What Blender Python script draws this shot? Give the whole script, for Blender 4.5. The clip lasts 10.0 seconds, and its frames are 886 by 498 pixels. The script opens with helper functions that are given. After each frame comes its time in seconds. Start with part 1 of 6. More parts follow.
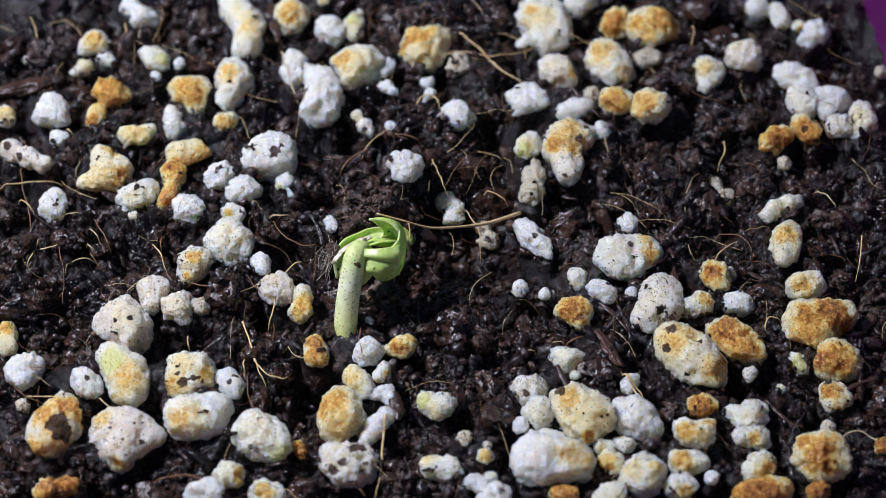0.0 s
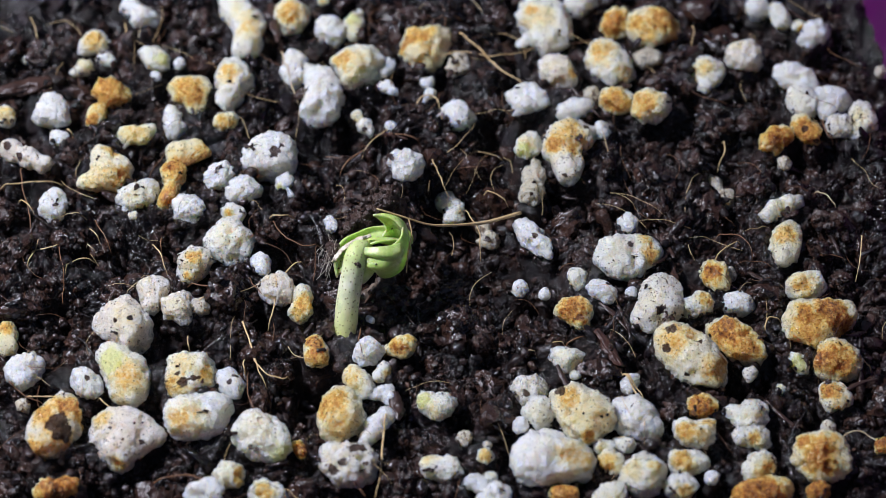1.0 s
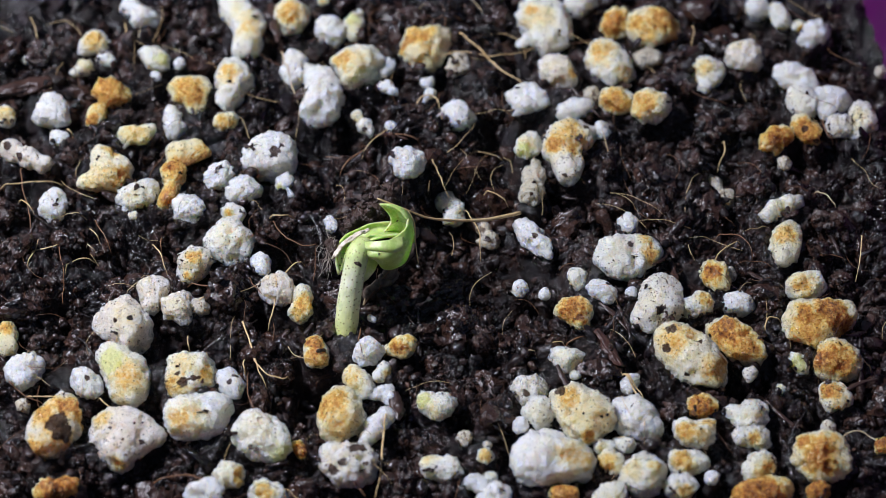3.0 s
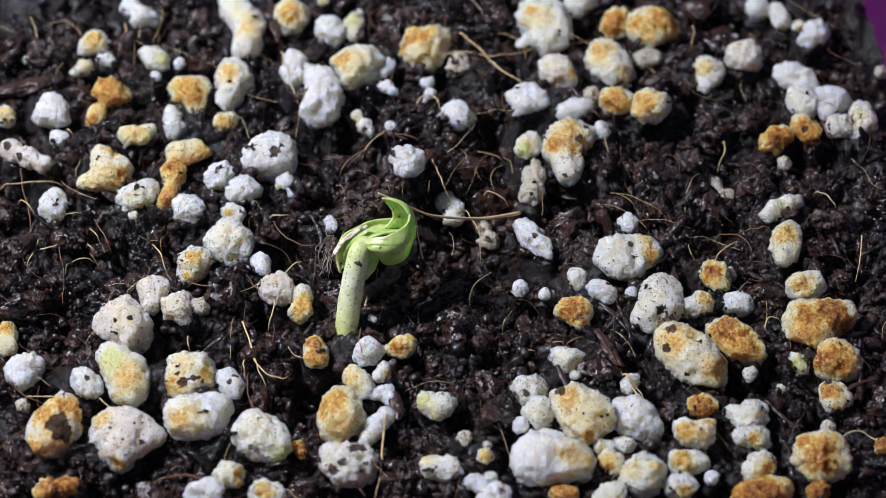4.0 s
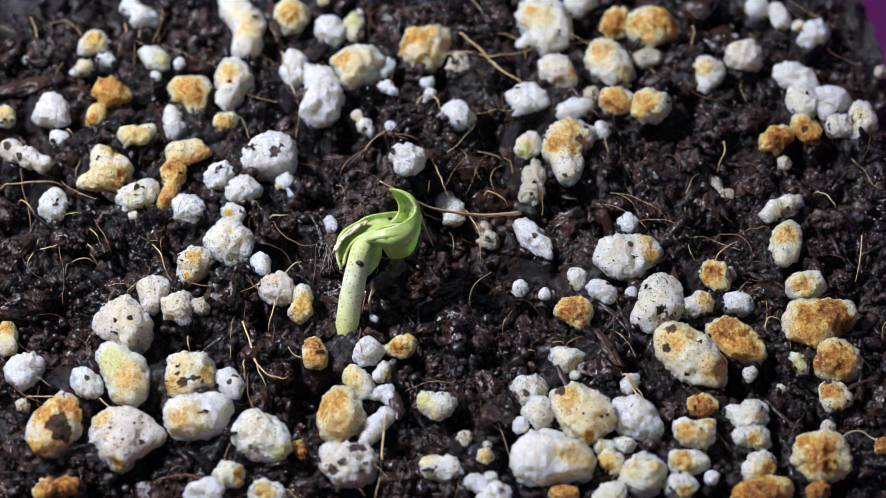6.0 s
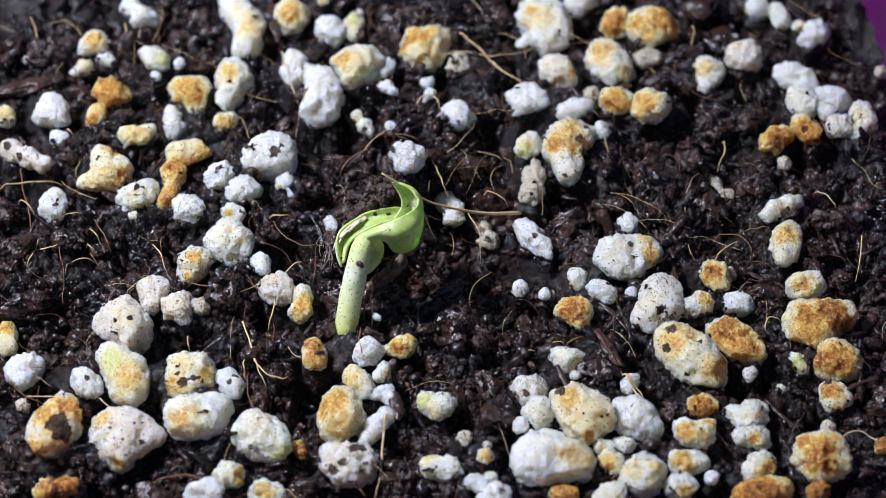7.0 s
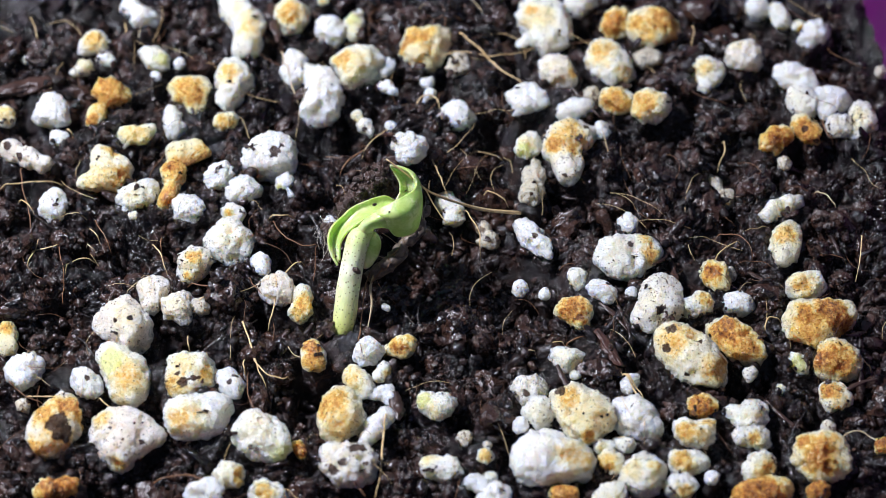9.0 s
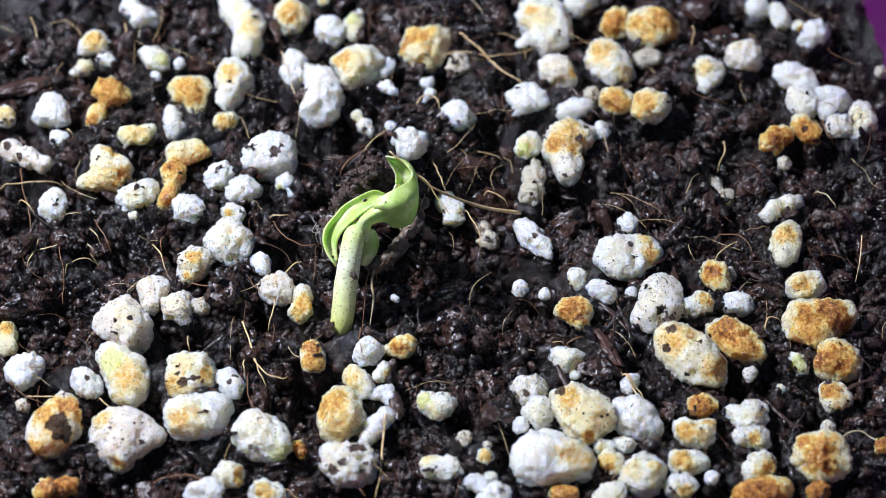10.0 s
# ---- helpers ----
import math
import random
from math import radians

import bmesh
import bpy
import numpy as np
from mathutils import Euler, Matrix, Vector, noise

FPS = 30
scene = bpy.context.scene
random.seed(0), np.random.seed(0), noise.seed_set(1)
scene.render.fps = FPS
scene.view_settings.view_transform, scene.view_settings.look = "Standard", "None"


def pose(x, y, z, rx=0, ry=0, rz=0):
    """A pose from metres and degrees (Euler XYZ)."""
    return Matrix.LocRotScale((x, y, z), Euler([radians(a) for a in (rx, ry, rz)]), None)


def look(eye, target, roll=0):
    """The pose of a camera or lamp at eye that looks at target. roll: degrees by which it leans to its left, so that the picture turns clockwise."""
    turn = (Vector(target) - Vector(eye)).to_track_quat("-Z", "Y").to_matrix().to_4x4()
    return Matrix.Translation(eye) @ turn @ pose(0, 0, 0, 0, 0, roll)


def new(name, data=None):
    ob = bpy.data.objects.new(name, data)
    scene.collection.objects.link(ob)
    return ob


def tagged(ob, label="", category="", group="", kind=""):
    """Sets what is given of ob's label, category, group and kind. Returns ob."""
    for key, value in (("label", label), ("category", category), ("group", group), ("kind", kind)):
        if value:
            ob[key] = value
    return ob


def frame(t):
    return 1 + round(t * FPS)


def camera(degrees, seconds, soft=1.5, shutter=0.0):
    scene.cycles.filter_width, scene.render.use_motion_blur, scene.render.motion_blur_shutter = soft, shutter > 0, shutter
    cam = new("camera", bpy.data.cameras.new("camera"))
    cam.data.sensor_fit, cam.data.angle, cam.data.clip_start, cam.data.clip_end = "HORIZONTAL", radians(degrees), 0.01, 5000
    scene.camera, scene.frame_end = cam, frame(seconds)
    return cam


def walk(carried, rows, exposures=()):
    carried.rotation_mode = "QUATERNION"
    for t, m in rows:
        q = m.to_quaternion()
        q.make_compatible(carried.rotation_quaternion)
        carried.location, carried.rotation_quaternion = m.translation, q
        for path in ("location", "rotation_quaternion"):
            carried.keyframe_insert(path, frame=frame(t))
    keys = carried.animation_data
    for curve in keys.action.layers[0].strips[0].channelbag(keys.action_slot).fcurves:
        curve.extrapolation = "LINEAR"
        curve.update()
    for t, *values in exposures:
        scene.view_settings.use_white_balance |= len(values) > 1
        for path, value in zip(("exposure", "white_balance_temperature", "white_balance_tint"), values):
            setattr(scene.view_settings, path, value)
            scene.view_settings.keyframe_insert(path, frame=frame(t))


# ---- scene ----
MM = 0.001  # sizes below are in millimetres

# ---- camera, held still over the pot ----
cam = camera(20, 10.0, soft=0.35)
eye = (0.0, -0.184 * math.cos(radians(50)), 0.184 * math.sin(radians(50)))
cam.data.dof.use_dof = True
cam.data.dof.focus_distance = 0.1805
cam.data.dof.aperture_fstop = 36.0
walk(cam, [(0, look(eye, (0, 0, 0))), (10, look(eye, (0, 0, 0)))],
     exposures=[(0, -0.65, 5850, 16), (5, -0.63, 5880, 16), (7, -0.45, 5750, 15), (7.5, -0.47, 5620, 15), (8.5, -0.2, 5920, 15), (10, -0.21, 5700, 14)])

# ---- light: dim daylight and a lamp ----
world = bpy.data.worlds.new("sky")
scene.world = world
world.use_nodes = True
sky = world.node_tree.nodes.new("ShaderNodeTexSky")
sky.sky_type = "NISHITA"
sky.sun_disc = False
sky.sun_elevation = radians(65)
sky.sun_rotation = radians(-76)
world.node_tree.links.new(sky.outputs[0], world.node_tree.nodes["Background"].inputs[0])
world.node_tree.nodes["Background"].inputs[1].default_value = 0.042
# the one lamp over the pot, small and near, to the left of it and a little behind
lamp = new("lamp", bpy.data.lights.new("lamp", "AREA"))
lamp.data.shape, lamp.data.size = "DISK", 0.02
lamp.data.energy, lamp.data.color = 0.95, (1.0, 0.985, 1.0)
lamp.matrix_world = look((-0.12, 0.03, 0.175), (0, 0, 0))


# ---- materials ----
class Nodes:
    def __init__(self, name):
        self.mat = bpy.data.materials.new(name)
        self.mat.use_nodes = True
        self.tree = self.mat.node_tree
        self.bsdf = self.tree.nodes["Principled BSDF"]

    def add(self, kind, **sockets):
        n = self.tree.nodes.new(kind)
        for key, value in sockets.items():
            self.put(n, key.replace("_", " "), value)
        return n

    def put(self, node, key, value):
        socket = node.inputs[int(key)] if key.isdigit() else node.inputs[key]
        if isinstance(value, bpy.types.NodeSocket):
            self.tree.links.new(value, socket)
        else:
            socket.default_value = value

    def set(self, **sockets):
        for key, value in sockets.items():
            self.put(self.bsdf, key.replace("_", " "), value)

    def coords(self, spread=True):
        """Object space in millimetres, shifted from object to object."""
        c = self.add("ShaderNodeTexCoord").outputs["Object"]
        m = self.add("ShaderNodeVectorMath")
        m.operation = "SCALE"
        self.put(m, "0", c)
        self.put(m, "Scale", 1000.0)
        if not spread:
            return m.outputs[0]
        r = self.add("ShaderNodeObjectInfo").outputs["Random"]
        a = self.add("ShaderNodeVectorMath")
        a.operation = "MULTIPLY_ADD"
        x = self.add("ShaderNodeCombineXYZ", X=r, Y=r, Z=r)
        self.put(a, "0", x.outputs[0])
        a.inputs[1].default_value = (91.0, 57.0, 73.0)
        self.put(a, "2", m.outputs[0])
        return a.outputs[0]

    def noise(self, vec, scale, detail=4.0, rough=0.55, twist=0.0):
        n = self.add("ShaderNodeTexNoise", Vector=vec, Scale=scale, Detail=detail, Roughness=rough, Distortion=twist)
        return n.outputs["Fac"]

    def ramp(self, fac, *stops):
        n = self.add("ShaderNodeValToRGB", Fac=fac)
        e = n.color_ramp.elements
        while len(e) < len(stops):
            e.new(0.5)
        for el, (p, c) in zip(e, stops):
            el.position = p
            el.color = (c, c, c, 1) if isinstance(c, float) else (*c, 1)
        return n.outputs[0]

    def mix(self, fac, a, b):
        n = self.add("ShaderNodeMix")
        n.data_type = "RGBA"
        for i, v in ((0, fac), (6, a), (7, b)):
            if isinstance(v, tuple):
                v = (*v, 1)
            self.put(n, str(i), v)
        return n.outputs[2]

    def math(self, op, a, b=0.0):
        n = self.add("ShaderNodeMath")
        n.operation = op
        self.put(n, "0", a)
        self.put(n, "1", b)
        return n.outputs[0]

    def bump(self, height, dist, strength=1.0, below=None):
        n = self.add("ShaderNodeBump", Height=height, Distance=dist, Strength=strength)
        if below is not None:
            self.put(n, "Normal", below)
        self.put(self.bsdf, "Normal", n.outputs[0])
        return n.outputs[0]


def soil_material(name, dry=0.0, relief=1.0):
    """Moist peat: nearly black, brown where fibrous or drier, with a dull wet sheen."""
    m = Nodes(name)
    v = m.coords(False)
    tone = m.noise(v, 0.3, 5.0, 0.6)
    fine = m.noise(v, 3.2, 5.0, 0.7)
    col = m.ramp(tone, (0.38, (0.005, 0.0033, 0.0033)), (0.54, (0.0135, 0.0074, 0.0062)), (0.7, (0.05, 0.0225, 0.014)))
    col = m.mix(m.ramp(fine, (0.54, 0.0), (0.74, 0.5)), col, (0.04, 0.023, 0.017))
    r = m.add("ShaderNodeNewGeometry").outputs["Random Per Island"]
    col = m.mix(m.ramp(r, (0.7, 0.0), (0.97, 0.4), (1.0, 0.95)), col, (0.075, 0.034, 0.02))
    if dry:
        col = m.mix(dry, col, (0.09, 0.05, 0.034))
    wet = m.math("ADD", m.math("MULTIPLY", m.noise(v, 0.9, 3.0), 0.7), m.math("MULTIPLY", fine, 0.3))
    m.set(Base_Color=col, Roughness=m.ramp(wet, (0.38, 0.16 + 0.5 * dry), (0.62, 0.3 + 0.5 * dry)), Specular_IOR_Level=0.72 - 0.4 * dry)
    n1 = m.bump(m.noise(v, 7.0, 2.0, 0.6), 0.00016, relief)
    m.bump(m.noise(v, 2.8, 3.0, 0.6), 0.00026, relief, n1)
    return m.mat


def perlite_material(name, body, cover=0.0, speck=0.5):
    """body: the clean colour, cover: faint crust all over, speck: how dirty. Crust, algae and dirt lie where the granule's own spots are."""
    m = Nodes(name)
    v = m.coords()
    crust, algae, dirt = (m.add("ShaderNodeAttribute") for _ in range(3))
    crust.attribute_name, algae.attribute_name, dirt.attribute_name = "crust", "algae", "dirt"
    wide = m.noise(v, 0.9, 4.0, 0.6, 0.4)
    fine = m.noise(v, 3.4, 6.0, 0.72)
    clean = m.mix(m.ramp(wide, (0.4, 0.0), (0.66, 0.8)), body, tuple(b * k for b, k in zip(body, (0.99, 0.955, 0.84))))
    clean = m.mix(m.ramp(fine, (0.52, 0.0), (0.74, 0.1 + 0.4 * speck)), clean, tuple(b * k for b, k in zip(body, (0.8, 0.72, 0.58))))
    sugar = m.add("ShaderNodeTexVoronoi", Vector=v, Scale=6.5, Detail=1.0).outputs["Distance"]
    clean = m.mix(m.ramp(sugar, (0.35, 0.0), (0.85, 0.3)), clean, tuple(b * k for b, k in zip(body, (0.86, 0.8, 0.68))))
    f = m.math("ADD", crust.outputs["Fac"], cover)
    f = m.math("MULTIPLY", f, m.math("ADD", m.math("MULTIPLY", wide, 0.5), m.math("ADD", m.math("MULTIPLY", fine, 1.7), -0.37)))
    stain = m.ramp(f, (0.0, (0.94, 0.88, 0.64)), (0.22, (0.92, 0.76, 0.36)), (0.42, (0.82, 0.5, 0.11)), (0.62, (0.52, 0.21, 0.03)), (0.85, (0.17, 0.055, 0.016)))
    col = m.mix(m.ramp(f, (0.02, 0.0), (0.18, 0.55), (0.4, 0.95)), clean, stain)
    green = m.math("MULTIPLY", algae.outputs["Fac"], m.math("ADD", wide, 0.35))
    col = m.mix(m.ramp(green, (0.1, 0.0), (0.7, 0.75)), col, (0.7, 0.71, 0.22))
    cells = m.add("ShaderNodeTexVoronoi", Vector=v, Scale=1.9).outputs["Distance"]
    dots = m.math("ADD", cells, m.math("MULTIPLY", m.noise(v, 7.0, 2.0), 0.22))
    col = m.mix(m.ramp(dots, (0.14 + 0.06 * speck, 0.8), (0.18 + 0.06 * speck, 0.0)), col, (0.085, 0.042, 0.024))
    grit = m.add("ShaderNodeTexVoronoi", Vector=v, Scale=4.2)
    pick = m.math("GREATER_THAN", m.add("ShaderNodeSeparateColor", Color=grit.outputs["Color"]).outputs[0], 1.0 - 0.32 * speck)
    col = m.mix(m.math("MULTIPLY", pick, m.ramp(grit.outputs["Distance"], (0.2, 0.85), (0.34, 0.0))), col, (0.09, 0.045, 0.026))
    smear = m.ramp(m.noise(v, 1.5, 6.0, 0.7, 0.6), (0.69 - 0.09 * speck, 0.0), (0.74 - 0.09 * speck, 0.85))
    col = m.mix(smear, col, (0.075, 0.035, 0.02))
    soil_on = m.math("ADD", m.math("MULTIPLY", dirt.outputs["Fac"], 1.3), m.math("SUBTRACT", m.math("MULTIPLY", m.noise(v, 3.2, 4.0, 0.75), 2.4), 1.65))
    col = m.mix(m.ramp(soil_on, (0.16, 0.0), (0.26, 0.95)), col, (0.05, 0.023, 0.014))
    m.set(Base_Color=col, Roughness=m.ramp(f, (0.1, 0.24), (0.6, 0.16)), Specular_IOR_Level=0.5,
          Subsurface_Weight=1.0, Subsurface_Radius=(1.0, 0.88, 0.66), Subsurface_Scale=0.0012)
    n1 = m.bump(sugar, 0.00018, 1.0)
    m.bump(m.noise(v, 4.2, 3.0, 0.65), 0.0003, 1.0, n1)
    return m.mat


def fibre_material(name, light, dark, rough=0.5):
    m = Nodes(name)
    v = m.coords()
    m.set(Base_Color=m.mix(m.ramp(m.noise(v, 1.2, 5.0, 0.7), (0.35, 0.0), (0.65, 1.0)), light, dark), Roughness=rough)
    m.bump(m.noise(v, 12.0, 3.0), 0.00003, 0.8)
    return m.mat


def leaf_material(name="cotyledon green", pale=False):
    m = Nodes(name)
    v = m.coords(False)
    soft = m.noise(v, 0.55, 3.0)
    col = m.ramp(soft, (0.35, (0.43, 0.58, 0.14)), (0.52, (0.57, 0.71, 0.26)), (0.66, (0.75, 0.83, 0.47)))
    vein = m.add("ShaderNodeTexNoise", Vector=v, Scale=1.6, Detail=5.0, Roughness=0.65, Distortion=1.2).outputs["Fac"]
    col = m.mix(m.ramp(vein, (0.42, 0.55), (0.52, 0.0)), col, (0.33, 0.49, 0.09))
    col = m.mix(m.ramp(m.noise(v, 2.5, 4.0, 0.7), (0.64, 0.0), (0.72, 0.6)), col, (0.16, 0.2, 0.03))
    if pale:
        xyz = m.add("ShaderNodeSeparateXYZ", Vector=v)
        along = m.math("ADD", xyz.outputs["X"], m.math("MULTIPLY", xyz.outputs["Y"], 0.8))
        col = m.mix(m.ramp(m.math("MULTIPLY", m.math("ADD", along, 1.9), 0.45), (0.0, 1.0), (1.0, 0.0)), col, (0.72, 0.8, 0.46))
    m.set(Base_Color=col, Roughness=0.34, Specular_IOR_Level=0.5, Subsurface_Weight=0.6,
          Subsurface_Radius=(0.5, 0.8, 0.15), Subsurface_Scale=0.0008)
    n1 = m.bump(m.noise(v, 9.0, 3.0), 0.00004, 0.5)
    m.bump(m.noise(v, 1.4, 3.0), 0.00012, 0.5, n1)
    return m.mat


def stem_material():
    m = Nodes("pale green hypocotyl")
    v = m.coords(False)
    up = m.add("ShaderNodeSeparateXYZ", Vector=v).outputs["Y"]
    base = m.ramp(m.math("DIVIDE", up, 6.0), (0.0, (0.66, 0.7, 0.22)), (0.3, (0.84, 0.88, 0.45)), (0.7, (0.92, 0.94, 0.7)), (1.0, (0.66, 0.76, 0.3)))
    dots = m.add("ShaderNodeTexVoronoi", Vector=v, Scale=3.6).outputs["Distance"]
    mottle = m.ramp(m.math("ADD", dots, m.math("MULTIPLY", m.noise(v, 2.0, 2.0), 0.3)), (0.33, 0.85), (0.42, 0.0))
    col = m.mix(mottle, base, (0.3, 0.27, 0.09))
    col = m.mix(m.ramp(m.noise(v, 1.3, 3.0), (0.45, 0.0), (0.7, 0.35)), col, (0.42, 0.5, 0.2))
    m.set(Base_Color=col, Roughness=0.33, Subsurface_Weight=0.4, Subsurface_Radius=(0.6, 0.7, 0.3), Subsurface_Scale=0.0008)
    m.bump(m.noise(v, 10.0, 3.0), 0.00006, 0.8)
    return m.mat


def pot_material():
    m = Nodes("purple plastic")
    v = m.coords(False)
    col = m.mix(m.ramp(m.noise(v, 0.3, 5.0), (0.4, 0.0), (0.7, 0.5)), (0.1, 0.009, 0.095), (0.07, 0.006, 0.066))
    m.set(Base_Color=col, Roughness=0.4)
    m.bump(m.noise(v, 6.0, 3.0), 0.00003, 0.6)
    return m.mat


SOIL = soil_material("wet peat soil")
CRUMB = soil_material("wet soil crumbs", 0.0, 0.6)
LIFTED = soil_material("drying soil crumbs", 0.3)
PERLITE = {
    "w": perlite_material("white perlite", (0.96, 0.95, 0.92), 0.0, 0.1),
    "c": perlite_material("cream perlite", (0.96, 0.93, 0.84), 0.04, 0.35),
    "r": perlite_material("rust stained perlite", (0.93, 0.83, 0.6), 0.16, 0.6),
    "t": perlite_material("tan perlite", (0.92, 0.86, 0.7), 0.1, 0.5),
    "a": perlite_material("amber perlite", (0.88, 0.72, 0.45), 0.25, 0.5),
    "y": perlite_material("yellow green perlite", (0.92, 0.91, 0.8), 0.05, 0.35),
    "d": perlite_material("dirty grey perlite", (0.88, 0.85, 0.78), 0.05, 0.95),
    "p": perlite_material("pinkish perlite", (0.9, 0.825, 0.76), 0.06, 0.7),
    "h": perlite_material("soil covered perlite", (0.62, 0.58, 0.53), 0.1, 1.5),
    # body colour darkened to grey to hold the shade over one granule
    "g": perlite_material("perlite greyed for shade", (0.6, 0.57, 0.5), 0.1, 0.5),
    "b": perlite_material("brown crusted perlite", (0.8, 0.68, 0.55), 0.25, 0.9),
}
FIBRE = {
    "g": fibre_material("golden straw", (0.74, 0.56, 0.29), (0.5, 0.32, 0.13)),
    "b": fibre_material("brown rootlet", (0.24, 0.11, 0.045), (0.1, 0.045, 0.02)),
    "l": fibre_material("pale rootlet", (0.6, 0.5, 0.32), (0.4, 0.28, 0.14)),
    "k": fibre_material("black wet rootlet", (0.012, 0.01, 0.01), (0.02, 0.014, 0.01), 0.15),
    "f": fibre_material("white root hair", (0.55, 0.5, 0.44), (0.3, 0.24, 0.18)),
}
BARK = fibre_material("dark wet bark", (0.028, 0.017, 0.014), (0.07, 0.036, 0.026), 0.35)
WOOD = fibre_material("reddish brown wood", (0.085, 0.036, 0.024), (0.028, 0.013, 0.01), 0.42)
LEAF = leaf_material()
STALK = leaf_material("cotyledon green with pale foot", True)
STEM = stem_material()
POT = pot_material()
SKIN = fibre_material("papery seed skin", (0.86, 0.8, 0.66), (0.5, 0.38, 0.25), 0.55)
COAT = fibre_material("grey brown seed coat", (0.2, 0.15, 0.11), (0.03, 0.022, 0.016), 0.45)


# ---- shape helpers ----
def lattice(i, j, k, seed):
    n = (i * 374761393 + j * 668265263 + k * 1274126177 + seed * 974634777) & 0xFFFFFFFF
    n = ((n ^ (n >> 13)) * 1103515245) & 0xFFFFFFFF
    n = ((n ^ (n >> 16)) * 2246822519) & 0xFFFFFFFF
    return ((n ^ (n >> 15)) & 0xFFFFFF) / float(0xFFFFFF)


def grain(p, seed=0):
    """Smooth value noise, -1 to 1, at the rows of p."""
    q = np.floor(p).astype(np.int64)
    f = p - q
    f = f * f * (3 - 2 * f)
    out = 0
    for a in (0, 1):
        for b in (0, 1):
            for c in (0, 1):
                w = (f[:, 0] if a else 1 - f[:, 0]) * (f[:, 1] if b else 1 - f[:, 1]) * (f[:, 2] if c else 1 - f[:, 2])
                out = out + w * lattice(q[:, 0] + a, q[:, 1] + b, q[:, 2] + c, seed)
    return out * 2 - 1


def domes(x, y, size, seed):
    """Rounded lumps of that size packed side by side, each of its own height, 0 to 1."""
    u, v = x / size, y / size
    i, j = np.floor(u).astype(np.int64), np.floor(v).astype(np.int64)
    best = np.zeros_like(u)
    for a in (-1, 0, 1):
        for b in (-1, 0, 1):
            zero = np.zeros_like(i)
            cx = i + a + lattice(i + a, j + b, zero, seed)
            cy = j + b + lattice(i + a, j + b, zero + 1, seed)
            top = 0.35 + 0.65 * lattice(i + a, j + b, zero + 2, seed)
            wide = 0.5 + 0.3 * lattice(i + a, j + b, zero + 3, seed)
            d = ((u - cx) ** 2 + (v - cy) ** 2) / wide ** 2
            best = np.maximum(best, top * np.sqrt(np.clip(1 - d, 0, 1)))
    return best


def icosphere(level):
    bm = bmesh.new()
    bmesh.ops.create_icosphere(bm, subdivisions=level, radius=1.0)
    v = np.array([x.co[:] for x in bm.verts])
    f = np.array([[x.index for x in g.verts] for g in bm.faces])
    bm.free()
    return v / np.linalg.norm(v, axis=1)[:, None], f


ICO = {n: icosphere(n) for n in (1, 2, 3, 4, 5)}


def mesh_of(name, verts, faces, material, smooth=True):
    """A mesh from arrays in millimetres."""
    me = bpy.data.meshes.new(name)
    verts, faces = np.asarray(verts, float) * MM, np.asarray(faces)
    n = faces.shape[1]
    me.vertices.add(len(verts))
    me.vertices.foreach_set("co", verts.ravel())
    me.loops.add(faces.size)
    me.loops.foreach_set("vertex_index", faces.ravel().astype(np.int32))
    me.polygons.add(len(faces))
    me.polygons.foreach_set("loop_start", np.arange(0, faces.size, n, dtype=np.int32))
    me.polygons.foreach_set("use_smooth", np.full(len(faces), smooth))
    me.update(calc_edges=True)
    me.validate()
    me.materials.append(material)
    return me


def part(name, verts, faces, material, parent=None, label="", at=(0, 0, 0)):
    ob = new(name, mesh_of(name, verts, faces, material))
    ob.location = Vector(at) * MM
    if parent is not None:
        ob.parent = parent
    return tagged(ob, label)


def grid_faces(rows, cols, closed=False):
    i, j = np.meshgrid(np.arange(rows - 1), np.arange(cols if closed else cols - 1), indexing="ij")
    i, j = i.ravel(), j.ravel()
    k = (j + 1) % cols
    return np.stack([i * cols + j, i * cols + k, (i + 1) * cols + k, (i + 1) * cols + j], 1)


def spline(points, n):
    """Catmull-Rom through the rows of points, n samples."""
    p = np.asarray(points, float)
    p = np.concatenate([[2 * p[0] - p[1]], p, [2 * p[-1] - p[-2]]])
    t = np.linspace(0, len(p) - 3 - 1e-6, n)
    i = t.astype(int)
    s = (t - i).reshape((-1,) + (1,) * (p.ndim - 1))
    a, b, c, d = p[i], p[i + 1], p[i + 2], p[i + 3]
    return 0.5 * (2 * b + (c - a) * s + (2 * a - 5 * b + 4 * c - d) * s ** 2 + (3 * b - a - 3 * c + d) * s ** 3)


